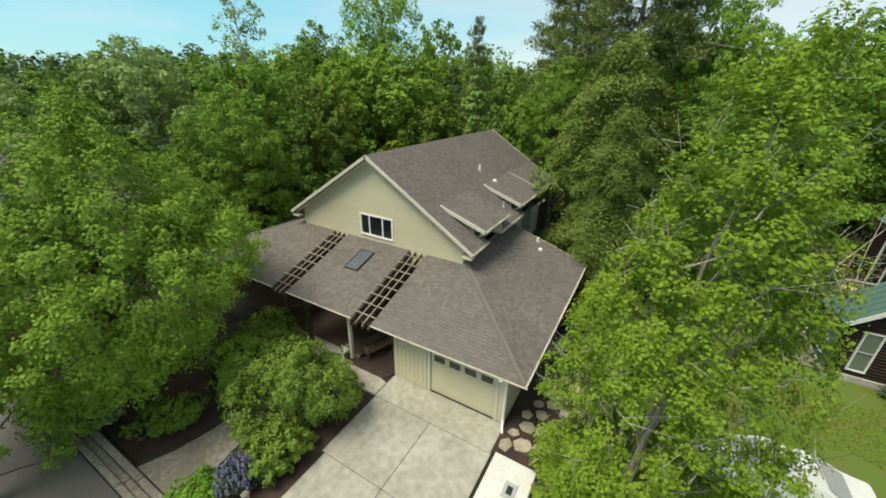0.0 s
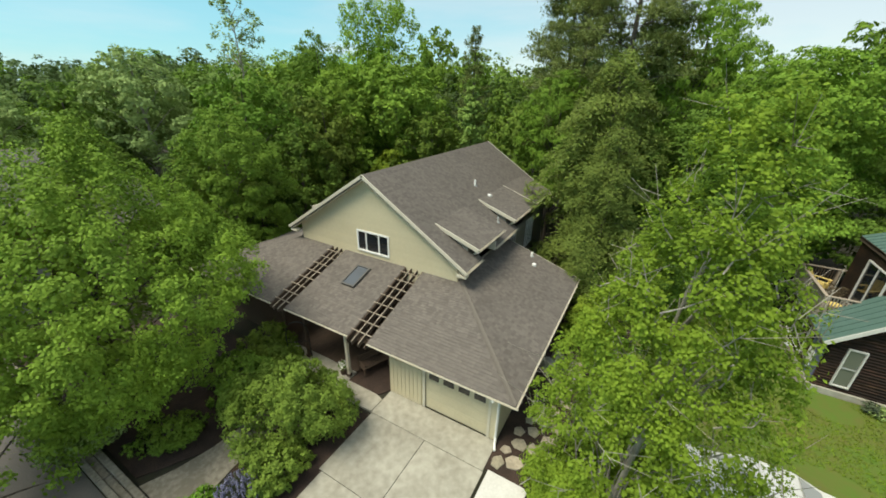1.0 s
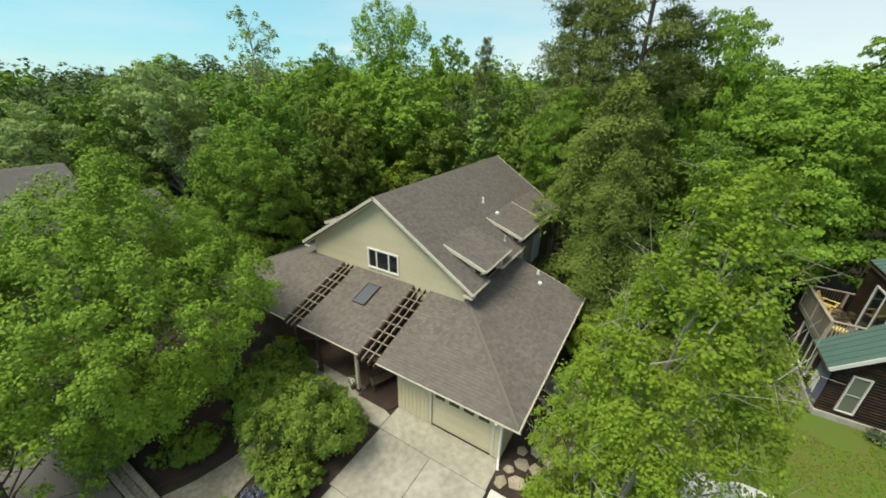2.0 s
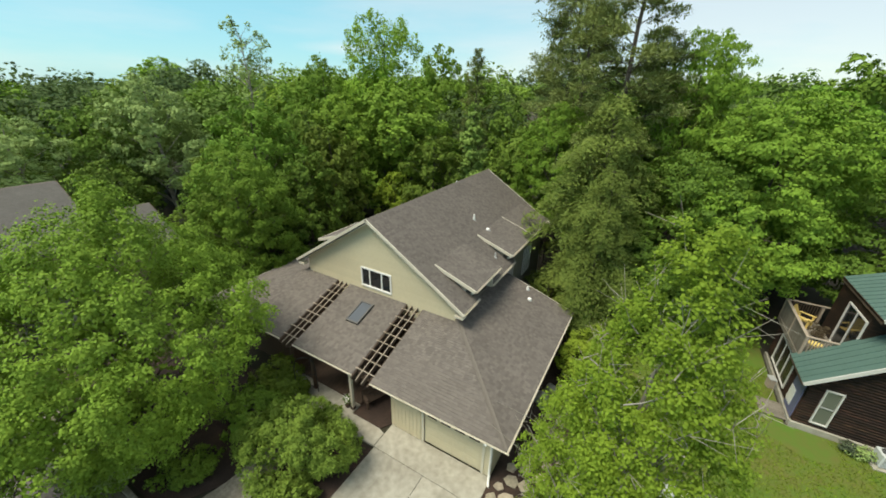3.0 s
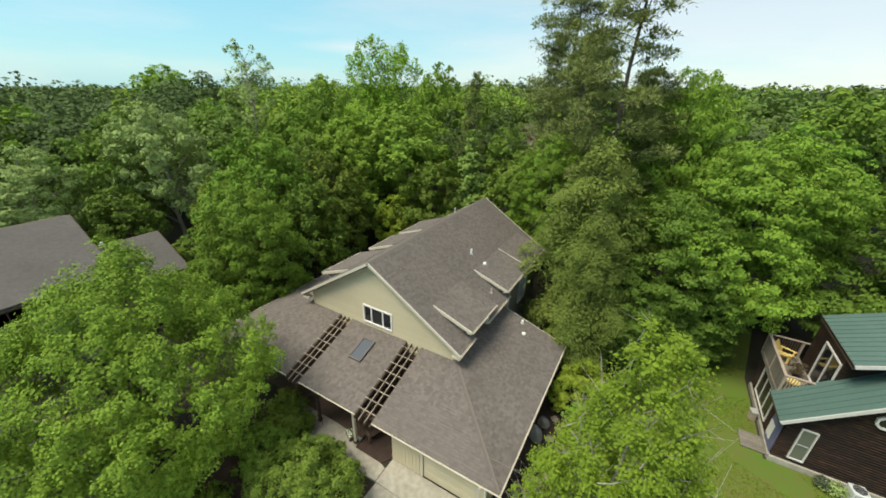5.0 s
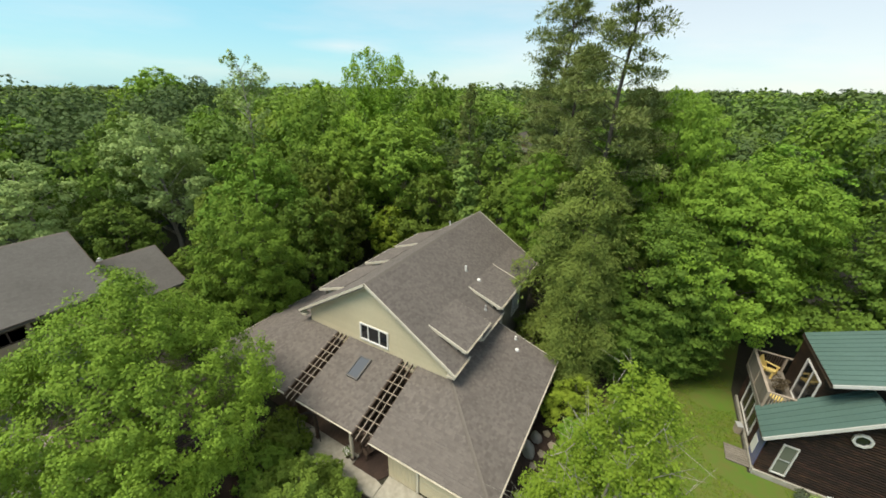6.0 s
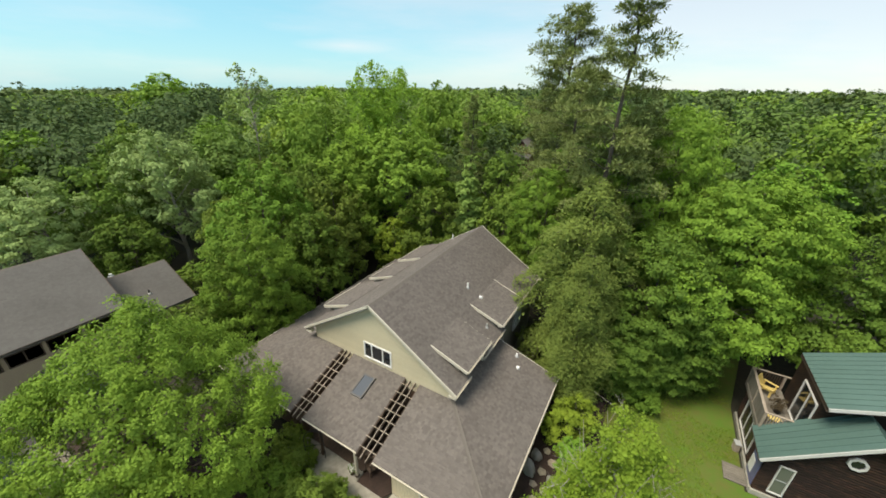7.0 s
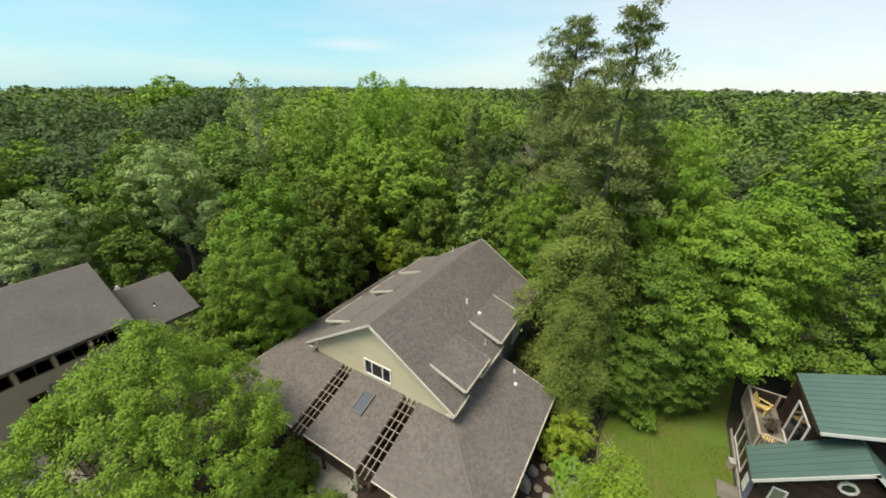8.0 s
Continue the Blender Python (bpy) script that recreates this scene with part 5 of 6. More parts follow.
window("window", cabin, -0.3, 0.3, 6.6, 7.3, 0.0, (1,), "", METAL_GREY)

# ---- vehicles ----


def car(x, y, rz, paint, label, glass):
    c = thing("car", (x, y, 0.02), label, "car", rz=rz)
    prof = [(-2.2, 0.35), (-2.24, 0.62), (-2.1, 0.86), (-1.2, 0.96), (-0.55, 1.42), (0.7, 1.46), (1.5, 1.05), (2.15, 0.98), (2.25, 0.65), (2.2, 0.35)]
    bm = bmesh.new()
    rows = []
    for yy, k in ((-0.86, 0.94), (-0.78, 1.0), (0.78, 1.0), (0.86, 0.94)):
        rows.append([bm.verts.new((px, yy * (0.84 if pz > 1.1 else 1.0), 0.35 + (pz - 0.35) * k)) for px, pz in prof])
    for a, b in zip(rows, rows[1:]):
        for i in range(len(prof)):
            j = (i + 1) % len(prof)
            bm.faces.new((a[i], a[j], b[j], b[i]))
    bm.faces.new(rows[0][::-1])
    bm.faces.new(rows[-1])
    bmesh.ops.recalc_face_normals(bm, faces=bm.faces)
    bmesh.ops.bevel(bm, geom=list(bm.edges), offset=0.04, segments=2, affect="EDGES")
    body = part("body", bm, paint, c)
    part("windscreen", slab([(-1.14, -0.6, 1.0), (-1.14, 0.6, 1.0), (-0.6, 0.55, 1.41), (-0.6, -0.55, 1.41)], (-0.02, 0, 0.02)), glass, body)
    part("rear_window", slab([(1.42, -0.6, 1.11), (1.42, 0.6, 1.11), (0.8, 0.55, 1.44), (0.8, -0.55, 1.44)], (0.02, 0, 0.02)), glass, body)
    for s in (-1, 1):
        part("side_window", slab([(-1.0, s * 0.76, 1.0), (1.3, s * 0.76, 1.08), (0.66, s * 0.70, 1.36), (-0.48, s * 0.70, 1.34)], (0, s * 0.02, 0)), glass, body)
        for wx in (-1.38, 1.38):
            wheel = part("wheel", tube([(wx, s * 0.66, 0.32), (wx, s * 0.87, 0.32)], [0.32, 0.32], 18), BLACK, c)
            part("rim", tube([(wx, s * 0.87, 0.32), (wx, s * 0.885, 0.32)], [0.2, 0.18], 14), METAL_GREY, wheel)
        part("headlight", box(-2.25, -2.15, s * 0.6 - 0.14, s * 0.6 + 0.14, 0.66, 0.78, bevel=0.02), SKY_PANE, body)
    return c


car(16.75, 2.55, 0, WHITE_OLD, "white car parked on the grass under the tree", CAR_GLASS)
car(-14.4, -9.6, 20, CAR_DARK, "dark blue-grey car parked by the tan house", PANE)

# ---- trees ----
MAPLE = tree_meshes(11, 11.1, 5.1, 1.7, MAPLE_FORM, 430, 0.53, 92000, 0.095, LEAF_MAPLE, BARK, 0.16, 34, flat=1.15, rough=0.2, droop=0.0, slim=0.75, lean=(-0.8, 1.6), core=2400, fuzz=0.34, sub=10, loose=0.24, fill=0.34)
MAPLE_SMALL = tree_meshes(13, 8.3, 2.9, 0.8, BARREL, 90, 0.5, 14000, 0.1, LEAF_MAPLE, BARK, 0.12, 16, flat=1.0, slim=0.75, core=60, fuzz=0.34, sub=10, loose=0.24, fill=0.2)
POPLAR = tree_meshes(12, 12.4, 2.6, 0.8, POPLAR_FORM, 330, 0.36, 56000, 0.07, LEAF_POPLAR, BARK_PALE, 0.085, 60, flat=1.1, slim=0.75, twigs=150, fuzz=0.4, sub=8, loose=0.45, thick=0.9, fill=0.35, share=0.72, steep_limbs=1.7, lean=(0.3, 0.15))
plant_tree(MAPLE, (-5.0, -5.8, 0), "large leafy maple tree with a dense green crown", "tree", name="maple_tree")
plant_tree(POPLAR, (12.5, -1.1, 0), "slender tree with sparse yellow-green leaves and pale branches", "tree", name="poplar_tree", scale=(1.05, 1.15, 1.0))


def two(*args, **more):
    """Two trees of one kind, differently grown."""
    return [tree_meshes(args[0] + 100 * k, *args[1:], **more) for k in range(2)]


OAK = two(21, 15, 4.6, 2.6, ROUND, 120, 1.0, 15500, 0.24, LEAF_WOOD, BARK, 0.22, 14, core=260, sub=8)
OAK_DARK = two(22, 14, 4.4, 2.0, ROUND, 92, 1.02, 7800, 0.31, LEAF_DARK, BARK, 0.22, 14, core=240, sub=8)
BRIGHT = two(23, 15, 4.0, 1.8, ROUND, 120, 0.86, 14000, 0.23, LEAF_BRIGHT, BARK, 0.2, 14, core=260, sub=8)
LAYERED = two(29, 15, 5.2, 4.0, ROUND, 190, 1.05, 34000, 0.178, LEAF_LAYERED, BARK, 0.2, 18, flat=0.42, slim=0.7, core=300, fuzz=0.28, sub=12, droop=0.45)
BOUGHED = two(36, 12, 4.0, 1.6, ROUND, 150, 0.95, 25000, 0.172, LEAF_BOUGH_SHADED, BARK, 0.16, 18, flat=0.42, slim=0.7, core=260, fuzz=0.28, sub=11, droop=0.45)
TULIP = two(37, 21, 4.7, 6.0, CROWN_TOP, 170, 0.95, 20000, 0.22, LEAF_BRIGHT, BARK, 0.2, 14, flat=1.1, core=260, sub=8, droop=0.0, rough=1.5)
PALE = two(24, 14, 3.8, 4.0, ROUND, 110, 0.8, 18000, 0.19, LEAF_PALE, BARK_PALE, 0.2, 18, core=200, sub=8)
CONIC = two(25, 12, 2.8, 0.8, CONE, 110, 0.68, 12500, 0.22, LEAF_CONIC, BARK, 0.16, 12, flat=0.6, core=260, sub=8, droop=0.4)
GARDEN = two(34, 12.2, 3.7, 0.8, ROUND, 190, 0.7, 36000, 0.14, LEAF_GARDEN, BARK, 0.16, 14, core=500, sub=9, fuzz=0.34)
OAK_FAR = two(31, 15, 4.6, 2.6, ROUND, 90, 1.1, 8500, 0.33, LEAF_WOOD, BARK, 0.22, 8, core=120, sub=6, fuzz=0.24)
DARK_FAR = two(32, 14, 4.4, 2.0, ROUND, 84, 1.1, 6500, 0.36, LEAF_DARK, BARK, 0.22, 8, core=120, sub=6, fuzz=0.24)
BRIGHT_FAR = two(33, 15, 4.0, 1.8, ROUND, 90, 0.95, 8500, 0.31, LEAF_BRIGHT, BARK, 0.2, 8, core=120, sub=6, fuzz=0.24)
FEATHER = [conifer_meshes(26 + k, 16, 4.0, 1.0, TALL, 110, 44000, 0.27, LEAF_FEATHER, BARK) for k in (0, 100)]
LOBLOLLY = [pine_meshes(27 + k, 27, 4.2, 9, PINE, 56, 11, 48, 0.3, 0.58, LEAF_PINE, BARK) for k in (0, 100)]
PINE_FULL = [pine_meshes(30 + k, 26.5, 4.6, 6, PINE_WIDE, 80, 14, 42, 0.33, 0.68, LEAF_PINE, BARK, 0.28) for k in (0, 100)]
YELLOW_TREE = two(35, 6, 1.8, 0.6, ROUND, 60, 0.5, 6000, 0.17, LEAF_GOLD, BARK, 0.07, 8, core=60, sub=7)
SAPLING = [tree_meshes(28, 20, 2.4, 11.5, TALL, 30, 0.5, 1900, 0.19, LEAF_PALE, BARK_PALE, 0.13, 34, flat=1.2, loose=0.4, fuzz=0.5, sub=6, thick=1.6)]
KINDS = {"boughed": (BOUGHED, 12, 4.0, "mid-green tree with drooping layered boughs"), "tulip": (TULIP, 21, 4.7, "tall bright green tree standing above the wood"), "yellow": (YELLOW_TREE, 6, 1.8, "small yellow-green tree at the edge of the wood"), "garden": (GARDEN, 12.2, 3.7, "dense leafy green tree between two houses"), "oak": (OAK, 15, 4.6, "broad green woodland tree with a full crown"), "dark": (OAK_DARK, 14, 4.4, "dark green woodland tree in the shade"), "bright": (BRIGHT, 15, 4.0, "tall bright green woodland tree"), "layered": (LAYERED, 15, 5.2, "spreading bright green tree with layered boughs"), "pale": (PALE, 14, 3.8, "pale grey-green tree with a visible trunk"), "conic": (CONIC, 12, 2.8, "conical green tree with a pointed top"), "feather": (FEATHER, 16, 4.0, "soft feathery grey-green conifer"), "pine": (LOBLOLLY, 27, 4.2, "tall dark pine with tufted upper branches"), "fullpine": (PINE_FULL, 26.5, 4.6, "tall dense dark pine above the wood"), "sapling": (SAPLING, 20, 2.2, "thin half-bare tree rising above the wood")}
# kind, x, y, height, crown radius
TREES = [
    ("layered", 18.0, 20.8, 15.2, 5.2), ("boughed", 12.1, 14.6, 7.2, 2.8), ("boughed", 15.3, 16.6, 7.0, 2.8), ("oak", 24.2, 36, 17.5, 5.0), ("layered", 12.9, 24.4, 19.0, 4.0), ("boughed", 13.4, 17.0, 11.8, 3.8),
    ("feather", 8.9, 15.6, 14.6, 4.3), ("feather", 9.9, 12.4, 10.8, 2.9), ("layered", 4.6, 21.6, 14.0, 3.3), ("conic", -4.3, 24.4, 13.2, 3.0),
    ("oak", -13.4, 24.6, 15.2, 6.2), ("oak", -17.8, 20.4, 13.6, 4.4), ("oak", -21.0, 21.6, 17.0, 4.0), ("tulip", -16.9, 27.0, 20.9, 4.4),
    ("oak", -17.2, 10.0, 13.3, 4.1), ("garden", -12.3, 4.9, 10.9, 3.4), ("dark", -14.2, 1.4, 5.4, 2.2), ("dark", -13.8, 7.6, 7.2, 2.6), ("dark", -16.2, 5.8, 7.4, 2.6), ("fullpine", 5.2, 24.5, 20.5, 4.2), ("fullpine", 10.2, 23.4, 18.2, 3.6), ("dark", -12.2, 10.6, 9.8, 2.6), ("pale", -31, 9.0, 15.0, 4.5),
    ("oak", -36.2, 17.6, 14.2, 3.6), ("oak", -45, 23.2, 14.4, 4.2), ("dark", -34.2, 4.4, 12.2, 4.0), ("pale", -33.2, -0.4, 11.8, 3.8),
    ("bright", -48.5, 3.4, 14.2, 4.6), ("yellow", -10.6, 20.0, 6.6, 2.0), ("bright", -55, 53, 18.4, 5.5), ("sapling", -33, 21, 21.4, 2.8), ("oak", -17.9, 41.4, 19.8, 4.3),
    ("pine", -8.4, 33, 18.4, 2.6), ("pine", -1.6, 41, 22.4, 2.6), ("fullpine", 1.3, 36.2, 26.9, 6.2), ("pine", 8.7, 20.5, 25.6, 5.2),
    ("dark", -13.6, 14.6, 11.2, 3.4), ("dark", -17.5, 16, 12.4, 3.4), ("dark", -24.6, 15.4, 12.2, 3.8),
    ("oak", -27.5, 22, 14.2, 4.0), ("dark", -22.4, 9.6, 9.6, 3.0), ("dark", -2.6, 29.4, 13.4, 3.6), ("dark", 0.6, 24.2, 11.4, 3.0),
    ("oak", 5.6, 29, 15.4, 4.2), ("boughed", 27.4, 21.8, 14.4, 5.0), ("bright", 20.4, 26.2, 15.0, 4.2), ("dark", 31.5, 28, 15.6, 4.6),
    ("oak", -25, 33.2, 16.2, 4.4), ("oak", -35, 30.5, 16.2, 4.4), ("bright", -24, 47.5, 16.8, 4.4), ("bright", -29, 40, 16.2, 4.2),
    ("dark", -45.5, -2, 14.4, 4.2), ("oak", -47.5, 13, 14.2, 4.4), ("oak", -13, 41, 16.4, 4.2), ("bright", 0.5, 48, 16.2, 4.0), ("oak", 9.5, 38, 16.5, 4.4),
    ("dark", 14.5, 34, 16.0, 4.2), ("dark", -40, 9.4, 13.4, 4.0), ("dark", -7.2, 21.8, 10.4, 3.0), ("boughed", 33, 15.5, 14.0, 4.6), ("dark", -28.4, 3.6, 8.4, 3.0), ("dark", -21.4, 5.4, 4.6, 2.2),
]
rng = np.random.default_rng(5)
for kind, x, y, h, wide in TREES:
    grown, full, spread, label = KINDS[kind]
    if math.hypot(x - 6, y + 9) > 43:
        grown = {"oak": OAK_FAR, "dark": DARK_FAR, "bright": BRIGHT_FAR}.get(kind, grown)
    plant_tree(grown[int(rng.integers(len(grown)))], (x, y, 0), label, "tree", "woodland trees", (0.92 * wide / spread, 0.92 * wide / spread, h / full), float(rng.uniform(0, 360)))
plant_tree(MAPLE_SMALL, (-3.4, -9.9, 0), "smaller leafy maple beside the lane", "tree", name="maple_tree")
# young trees along the garage
for x, y, h, r in ((9.4, 13.0, 3.4, 1.3), (11.6, 6.6, 2.4, 1.0)):
    plant_tree(BRIGHT_FAR[1], (x, y, 0), "young bright green tree beside the garage", "tree", "young trees", (r / 4, r / 4, h / 15), float(rng.uniform(0, 360)))


def far_woods():
    """The woods beyond: crowns of leaf clumps, coarser with distance, out to the horizon."""
    rng = np.random.default_rng(8)
    out = {k: [] for k in range(8)}
    eye = np.array((11.6, -9.0))
    spots = []
    for dist0, dist1, n in ((50, 90, 88), (90, 160, 180), (160, 320, 400), (320, 620, 480), (620, 1300, 420)):
        for _ in range(n):
            d = math.sqrt(rng.uniform(dist0 ** 2, dist1 ** 2))
            a = radians(90 + 29 + rng.uniform(-56, 56))
            spots.append((d, eye[0] + d * math.cos(a), eye[1] + d * math.sin(a)))
    for d, x, y in spots:
        if d < 58 and (abs(x + 25) < 12 and y < 8):
            continue
        # keep the glade before the cabin open
        if 40 < y < 66 and abs(x - (-10.4 + (58 - y) * 0.333)) < 5.5:
            continue
        h = rng.uniform(10.5, 17.5) + (rng.uniform(1, 4) if rng.uniform() < 0.16 and d < 160 else 0)
        h += rng.uniform(-2.5, 2.0) if d > 160 else 0
        h = min(h, 13.6) if d < 72 else h
        R = rng.uniform(4.0, 6.6) * (1 + d / 700)
        size = 0.0064 * d if d < 160 else float(np.clip(0.0075 * d, 0.7, 4.5))
        n = int(np.clip(250 / size ** 2, 50, 2200)) if d < 160 else int(np.clip(34000 / d, 40, 210))
        near = d < 160
        lobe = R * (0.27 if near else 0.4)
        c, r, ax = crown_lobes(rng, h * 0.5, h - lobe * 0.6, R, ROUND, 40 if near else 14, lobe)
        ax = unit(ax + np.array((0, 0, 0.8)))
        q = lobed_leaves(rng, c, r, ax, n, size, 0.85, 0.8, 0.06, 6, 0.0, 0.1, 0.9)
        q = np.concatenate([q, inner_blockers(rng, c, 60 if near else 8, R * (0.06 if near else 0.2))])
        q += np.array((x, y, terrain(x, y)))
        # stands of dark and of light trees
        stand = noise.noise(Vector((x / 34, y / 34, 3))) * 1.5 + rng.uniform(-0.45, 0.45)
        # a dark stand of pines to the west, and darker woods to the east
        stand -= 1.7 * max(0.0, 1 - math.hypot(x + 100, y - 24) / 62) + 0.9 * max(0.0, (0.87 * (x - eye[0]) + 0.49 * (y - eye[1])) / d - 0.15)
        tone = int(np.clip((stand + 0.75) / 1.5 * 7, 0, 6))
        # with distance, more crowns take the leaf colour that has haze in it
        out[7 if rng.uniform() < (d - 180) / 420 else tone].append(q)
    for k, mat in enumerate(FAR_TONES + [LEAF_HAZED]):
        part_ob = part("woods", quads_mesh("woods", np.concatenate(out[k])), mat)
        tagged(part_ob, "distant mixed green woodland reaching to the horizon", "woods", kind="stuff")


far_woods()
# one broad crown that stands above the far wood
plant_tree(BRIGHT_FAR[0], (-127, 55.5, terrain(-127, 55.5)), "broad far tree standing above the wood", "tree", "woodland trees", (2.3, 2.3, 1.5), 30)

# ---- shrubs, flowers and small garden things ----


def shrub(at, label, r, h, mat, count, size, seed, clump=0.4, name="shrub", group="", slim=0.6, flat=0.8, bark=None, fill=0.25, loose=0.28):
    meshes = tree_meshes(seed, h, r, 0.15, ROUND, max(16, int(60 * r)), clump, count, size, mat, bark or BARK, 0.04, 10, flat=flat, slim=slim, sub=8, fuzz=0.38, loose=loose, rough=1.5, fill=fill)
    return plant_tree(meshes, at, label, "shrub", group, name=name)


shrub((1.75, -2.85, 0), "large light green shrub beside the concrete drive", 1.8, 3.0, LEAF_SHRUB, 24000, 0.085, 41, 0.36, flat=1.2, fill=0.25, loose=0.45)
shrub((3.0, -4.5, 0), "rounded bright green shrub at the edge of the drive", 0.75, 1.5, LEAF_SHRUB, 4500, 0.1, 42, 0.26)
shrub((1.5, -1.6, 0), "leafy green shrub beside the front path", 0.85, 1.6, LEAF_SHRUB, 4000, 0.12, 43, 0.28)
shrub((-1.4, -2.6, 0), "dark leafy shrub under the maple by the path", 1.3, 1.9, LEAF_WOOD, 6000, 0.13, 44, 0.32)
shrub((-1.7, -0.75, 0), "dark leafy shrub in front of the porch", 1.0, 1.4, LEAF_DARK, 4000, 0.12, 54, 0.3)
shrub((-2.6, -0.6, 0), "dark evergreen shrub against the porch", 1.0, 1.7, LEAF_DARK, 4000, 0.12, 45, 0.3)
shrub((-1.7, -5.4, 0), "low green ground shrub beside the path", 0.9, 0.8, LEAF_WOOD, 3500, 0.1, 46, 0.24)
shrub((1.75, -6.4, 0), "low clump of light green leaves by the path", 0.55, 0.6, LEAF_BRIGHT, 2500, 0.08, 47, 0.2)
shrub((11.4, -1.0, 0), "low bright green bush at the edge of the mulch", 1.0, 2.2, LEAF_POPLAR, 7000, 0.12, 48, 0.3)
shrub((12.0, 1.6, 0), "bright green bush beside the flagstones", 1.1, 2.6, LEAF_BRIGHT, 7000, 0.12, 49, 0.3)
shrub((11.9, 4.2, 0), "bright green bush beside the flagstones", 0.9, 2.2, LEAF_BRIGHT, 5000, 0.12, 50, 0.3)
shrub((22.2, 9.9, 0), "small flowering shrub against the log wall", 0.4, 0.6, LEAF_PALE, 500, 0.08, 51, 0.16)
shrub((21.75, 10.0, 0), "small grey shrub against the log wall", 0.3, 0.6, SAGE, 700, 0.07, 52, 0.15)
shrub((-4.2, -7.2, 0), "pale flowering shrub beside the kerb", 1.0, 1.6, LEAF_PALE, 4500, 0.1, 53, 0.28)
shrub((10.8, 8.9, 0), "rounded yellow-green bush beside the garage", 1.35, 3.1, LEAF_GOLD, 16000, 0.085, 55, 0.3)
shrub((14.3, 14.6, 0), "broad green shrub under the trees by the lawn", 1.4, 2.0, LEAF_WOOD, 7000, 0.13, 57, 0.36)
planter = thing("potted_plant", (20.75, 14.1, 2.88), "dark dry bushy plant in a pot on the timber deck", "potted plant")
part("pot", tube([(0, 0, 0), (0, 0, 0.3), (0, 0, 0.33)], [0.15, 0.2, 0.19], 12), BLACK, planter)
rg = np.random.default_rng(31)
c = rg.normal(size=(22, 3)) * np.array((0.2, 0.24, 0.14)) + np.array((0, 0, 0.62))
part("foliage", quads_mesh("foliage", leaves(rg, c, np.full(22, 0.14), 900, 0.09)), LEAF_DRY, planter)


def bare_tree(x, y, h, seed, label):
    """A dead tree: forked pale limbs without leaves."""
    rg = np.random.default_rng(seed)
    t = thing("dead_tree", (x, y, 0), label, "tree", rz=float(rg.uniform(0, 360)))
    bm = bmesh.new()
    tips = [(Vector((0, 0, 0)), Vector((0.05, 0.03, 1)), h * 0.62, 0.085)]
    for level in range(4):
        grown = []
        for foot, way, length, girth in tips:
            end = foot + way.normalized() * length
            tube(branch_pts(rg, foot, end, 4, 0.16), [girth * (1 - 0.13 * i) for i in range(5)], 6 if level < 2 else 4, bm)
            for _ in range(3 if level else 4):
                f = rg.uniform(0.55, 1.0)
                grown.append((foot.lerp(end, f), way.normalized() * 0.6 + Vector(rg.normal(size=3)) * 0.55 + Vector((0, 0, 0.25)), length * (0.3 if level == 0 else 0.55) * rg.uniform(0.7, 1.2), girth * 0.42 + 0.004))
        tips = grown
    part("trunk", bm, BARK_PALE, t)


bare_tree(18.7, 33.6, 16.5, 3, "pale bare dead tree among the green crowns")


def flower_spikes(at, r, n, seed):
    """A clump of upright stems, each with a spike of small blue flowers."""
    rg = np.random.default_rng(seed)
    t = thing("lavender_bush", at, "rounded bush of blue-violet flower spikes by the path", "flower bush")
    a, q = rg.uniform(0, math.tau, n), r * np.sqrt(rg.uniform(0, 1, n))
    tip = np.stack([np.cos(a) * q * 1.15, np.sin(a) * q * 1.15, 0.55 + 0.45 * (1 - (q / r) ** 2) + rg.uniform(-0.1, 0.1, n)], 1)
    foot = tip * np.array((0.5, 0.5, 0.0))
    w = rg.normal(size=(n, 3)) * 0.008
    part("stem_clump", quads_mesh("stem_clump", np.stack([foot - w, foot + w, tip + w, tip - w], 1)), SAGE, t)
    c = np.repeat(tip, 26, 0)
    c[:, 2] -= np.tile(np.linspace(0, 0.22, 26), n)
    tagged(part("blossom", quads_mesh("blossom", leaves(rg, c, np.full(len(c), 0.025), len(c), 0.045, 1.0, 0, 0.8)), LAVENDER, t), kind="stuff")
    body = np.stack([np.cos(a) * q, np.sin(a) * q, 0.15 + 0.4 * rg.uniform(0, 1, n)], 1)
    part("foliage", quads_mesh("foliage", leaves(rg, body, np.full(n, 0.14), n * 22, 0.09, 1.0, 0, 0.25)), SAGE, t)


flower_spikes((2.55, -5.55, 0.01), 0.62, 150, 61)

pot = thing("flower_pot", (1.3, 0.32, 0.06), "small pot of white flowers beside the porch post", "flower pot")
part("pot", tube([(0, 0, 0), (0, 0, 0.26), (0, 0, 0.28)], [0.11, 0.16, 0.15], 12), WOOD_DARK, pot)
rg = np.random.default_rng(3)
c = rg.normal(size=(16, 3)) * 0.09 + np.array((0, 0, 0.42))
part("foliage", quads_mesh("foliage", leaves(rg, c, np.full(16, 0.1), 260, 0.08)), LEAF_WOOD, pot)
part("blossom", quads_mesh("blossom", leaves(rg, c + np.array((0, 0, 0.07)), np.full(16, 0.09), 70, 0.07, 1, 0, 0.9)), WHITE, pot)

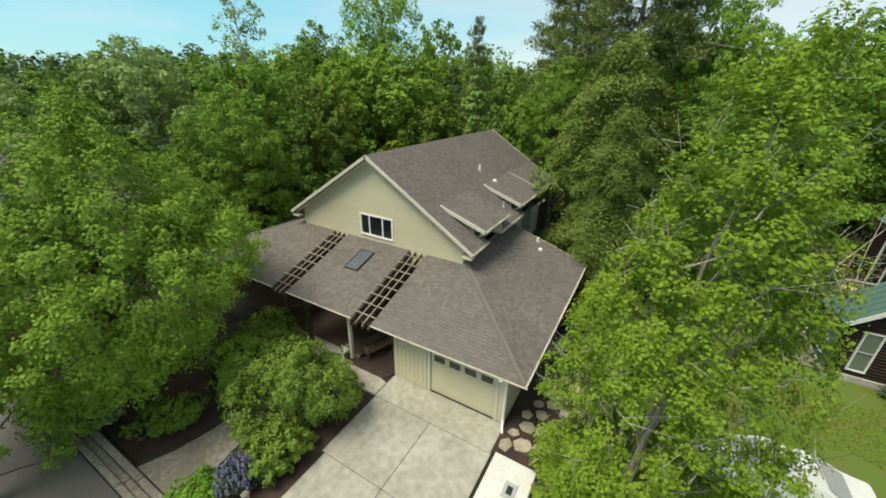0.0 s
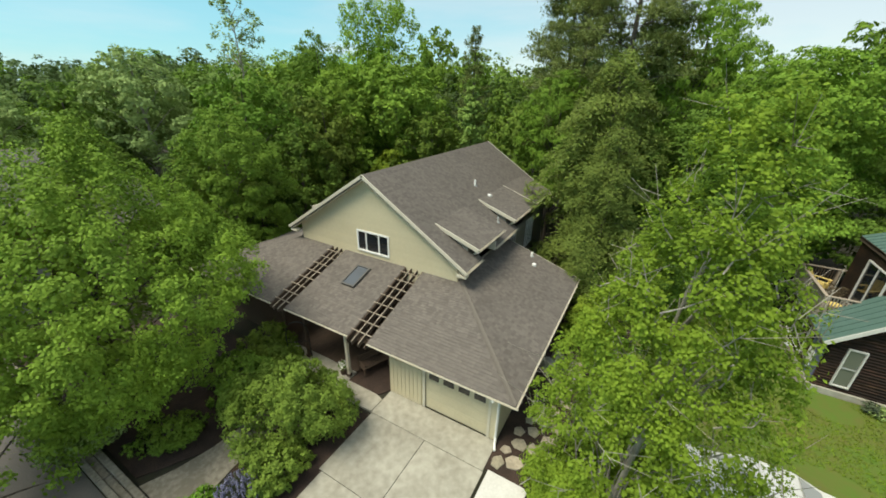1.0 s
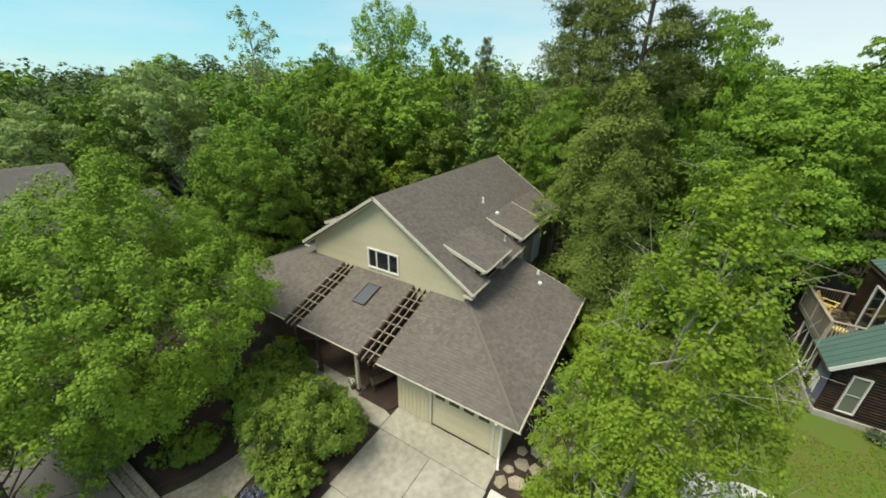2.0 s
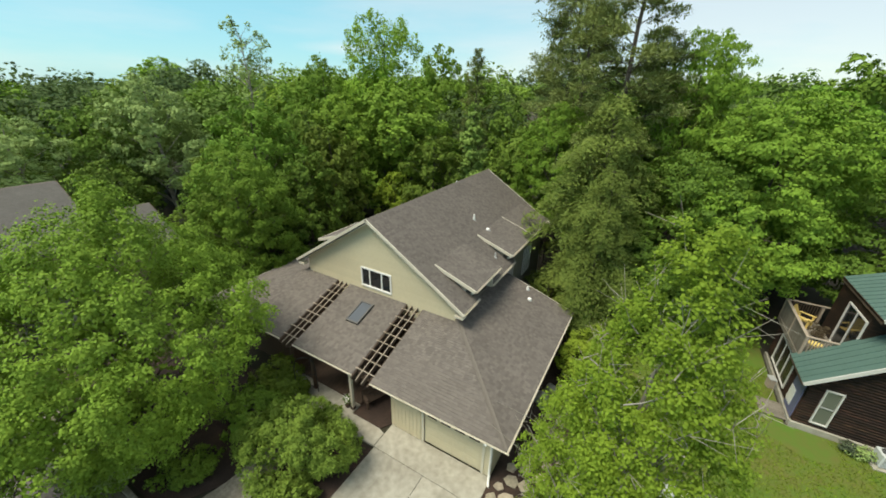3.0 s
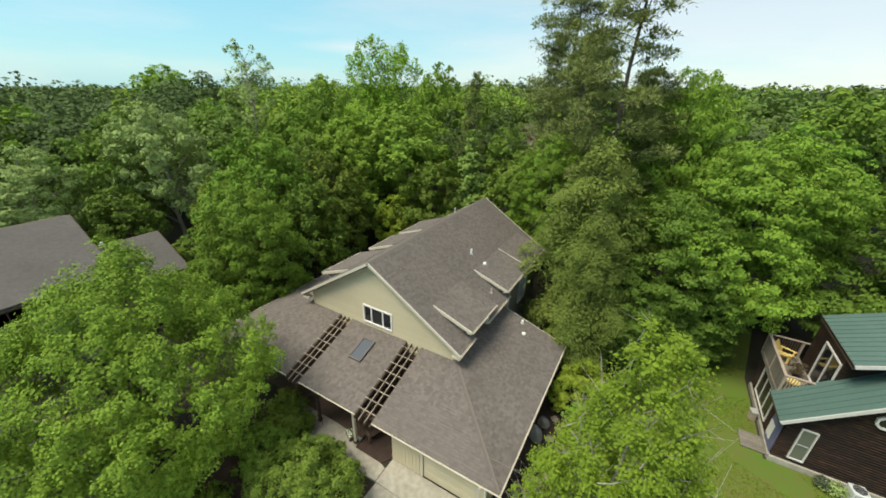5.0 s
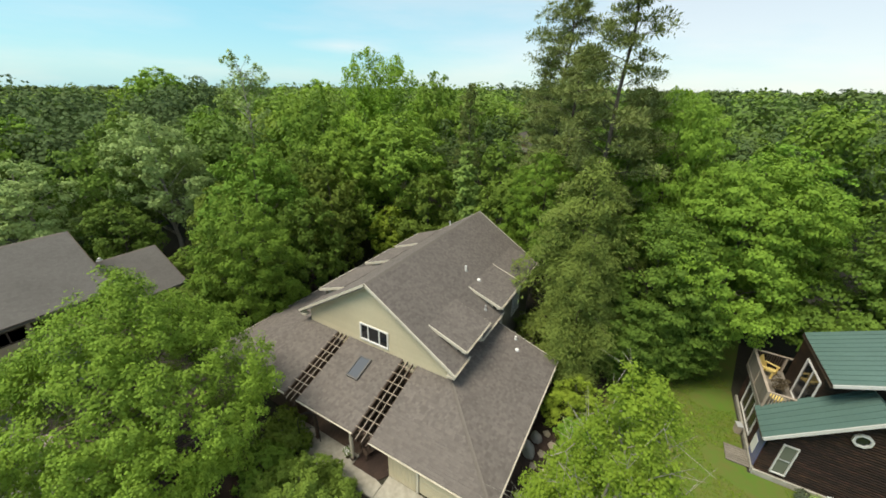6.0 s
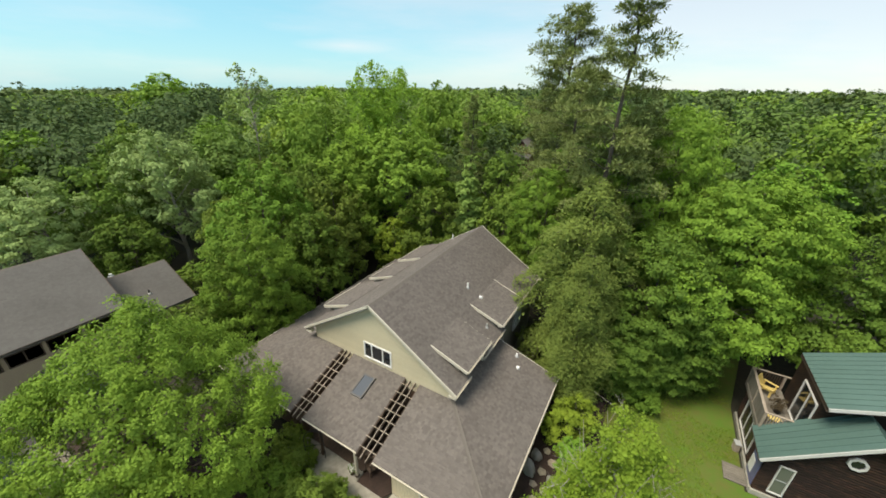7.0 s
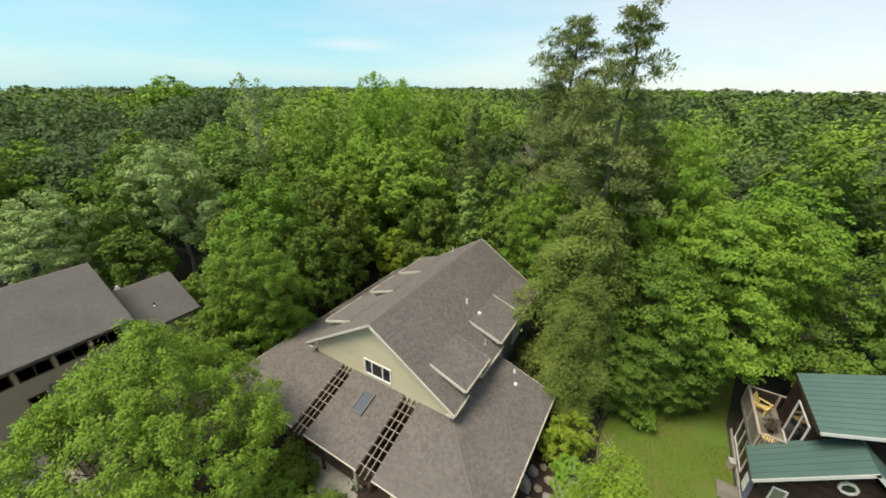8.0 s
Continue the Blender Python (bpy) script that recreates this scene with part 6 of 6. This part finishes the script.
trellis = thing("iron_trellis", (-1.0, -0.1, 0.0), "black wrought-iron garden arch beside the porch", "trellis", rz=40)
for s in (-0.5, 0.5):
    part("upright", tube([(s, 0, 0), (s, 0, 1.6), (s * 0.85, 0, 2.0), (s * 0.5, 0, 2.25), (0, 0, 2.32)], [0.022] * 5, 6), BLACK, trellis)
    part("scroll", tube([(s, 0.0, 0.5), (s * 0.6, 0.0, 0.8), (s * 0.3, 0.0, 0.6), (s * 0.55, 0, 0.45)], [0.014] * 4, 5), BLACK, trellis)
part("crossbar", tube([(-0.5, 0, 1.2), (0.5, 0, 1.2)], [0.015, 0.015], 5), BLACK, trellis)

post = thing("path_lamp", (3.35, -5.9, 0.0), "short weathered wooden garden lamp post", "garden lamp")
part("post", box(-0.07, 0.07, -0.07, 0.07, 0, 0.55, bevel=0.012), LATH, post)
part("cap", box(-0.1, 0.1, -0.1, 0.1, 0.55, 0.62, bevel=0.03), DECK, post)


def grass_blades():
    rg = np.random.default_rng(9)
    n = 70000
    p = np.stack([rg.uniform(9.3, 25, n), rg.uniform(-7, 18, n), np.full(n, 0.02)], 1)
    keep = (p[:, 0] > 12.3) | (p[:, 1] < -2.7)
    keep &= ~((p[:, 0] > 19.6) & (p[:, 1] > 10.3))
    keep &= np.sin(p[:, 0] * 0.9 + 1.3 * np.sin(p[:, 1] * 0.6)) + np.sin(p[:, 1] * 1.1) > -1.1
    p = p[keep]
    m = len(p)
    a = rg.uniform(0, math.tau, m)
    side = np.stack([np.cos(a), np.sin(a), np.zeros(m)], 1) * 0.02
    tip = p + np.stack([rg.normal(0, 0.06, m), rg.normal(0, 0.06, m), rg.uniform(0.03, 0.09, m)], 1)
    ob = part("grass", quads_mesh("grass", np.stack([p - side, p + side, tip + side * 0.2, tip - side * 0.2], 1)), LEAF_GRASS)
    tagged(ob, "short green grass blades on the lawn", "grass", kind="stuff")


grass_blades()

# ---- single shingle tabs on the nearest stretch of the garage roof ----
slope = Vector((0, 1, PITCH)).normalized()
turn = Matrix.Rotation(math.atan(PITCH), 4, "X")
bm = bmesh.new()
vs = [bm.verts.new(v) for v in ((0, 0, 0), (0.235, 0, 0), (0.235, 0.16, 0), (0, 0.16, 0), (0, 0, 0.02), (0.235, 0, 0.02), (0.235, 0.16, 0.008), (0, 0.16, 0.008))]
for f in ((4, 5, 6, 7), (0, 1, 5, 4), (1, 2, 6, 5), (3, 0, 4, 7)):
    bm.faces.new([vs[i] for i in f])
tab_mesh = finish(bm, "shingle")
tab_mesh.materials.append(SHINGLE_PIECE)
rs = random.Random(17)
for row in range(13):
    v = row * 0.145
    x = 3.2 + rs.uniform(0, 0.3)
    while x < 9.0 - v * 0.95:
        p = Vector((x, 0, EAVE)) + slope * v + Vector((0, 0, 0.004))
        part("shingle", tab_mesh, None, garage_front, at=Matrix.Translation(p) @ turn)
        x += 0.242
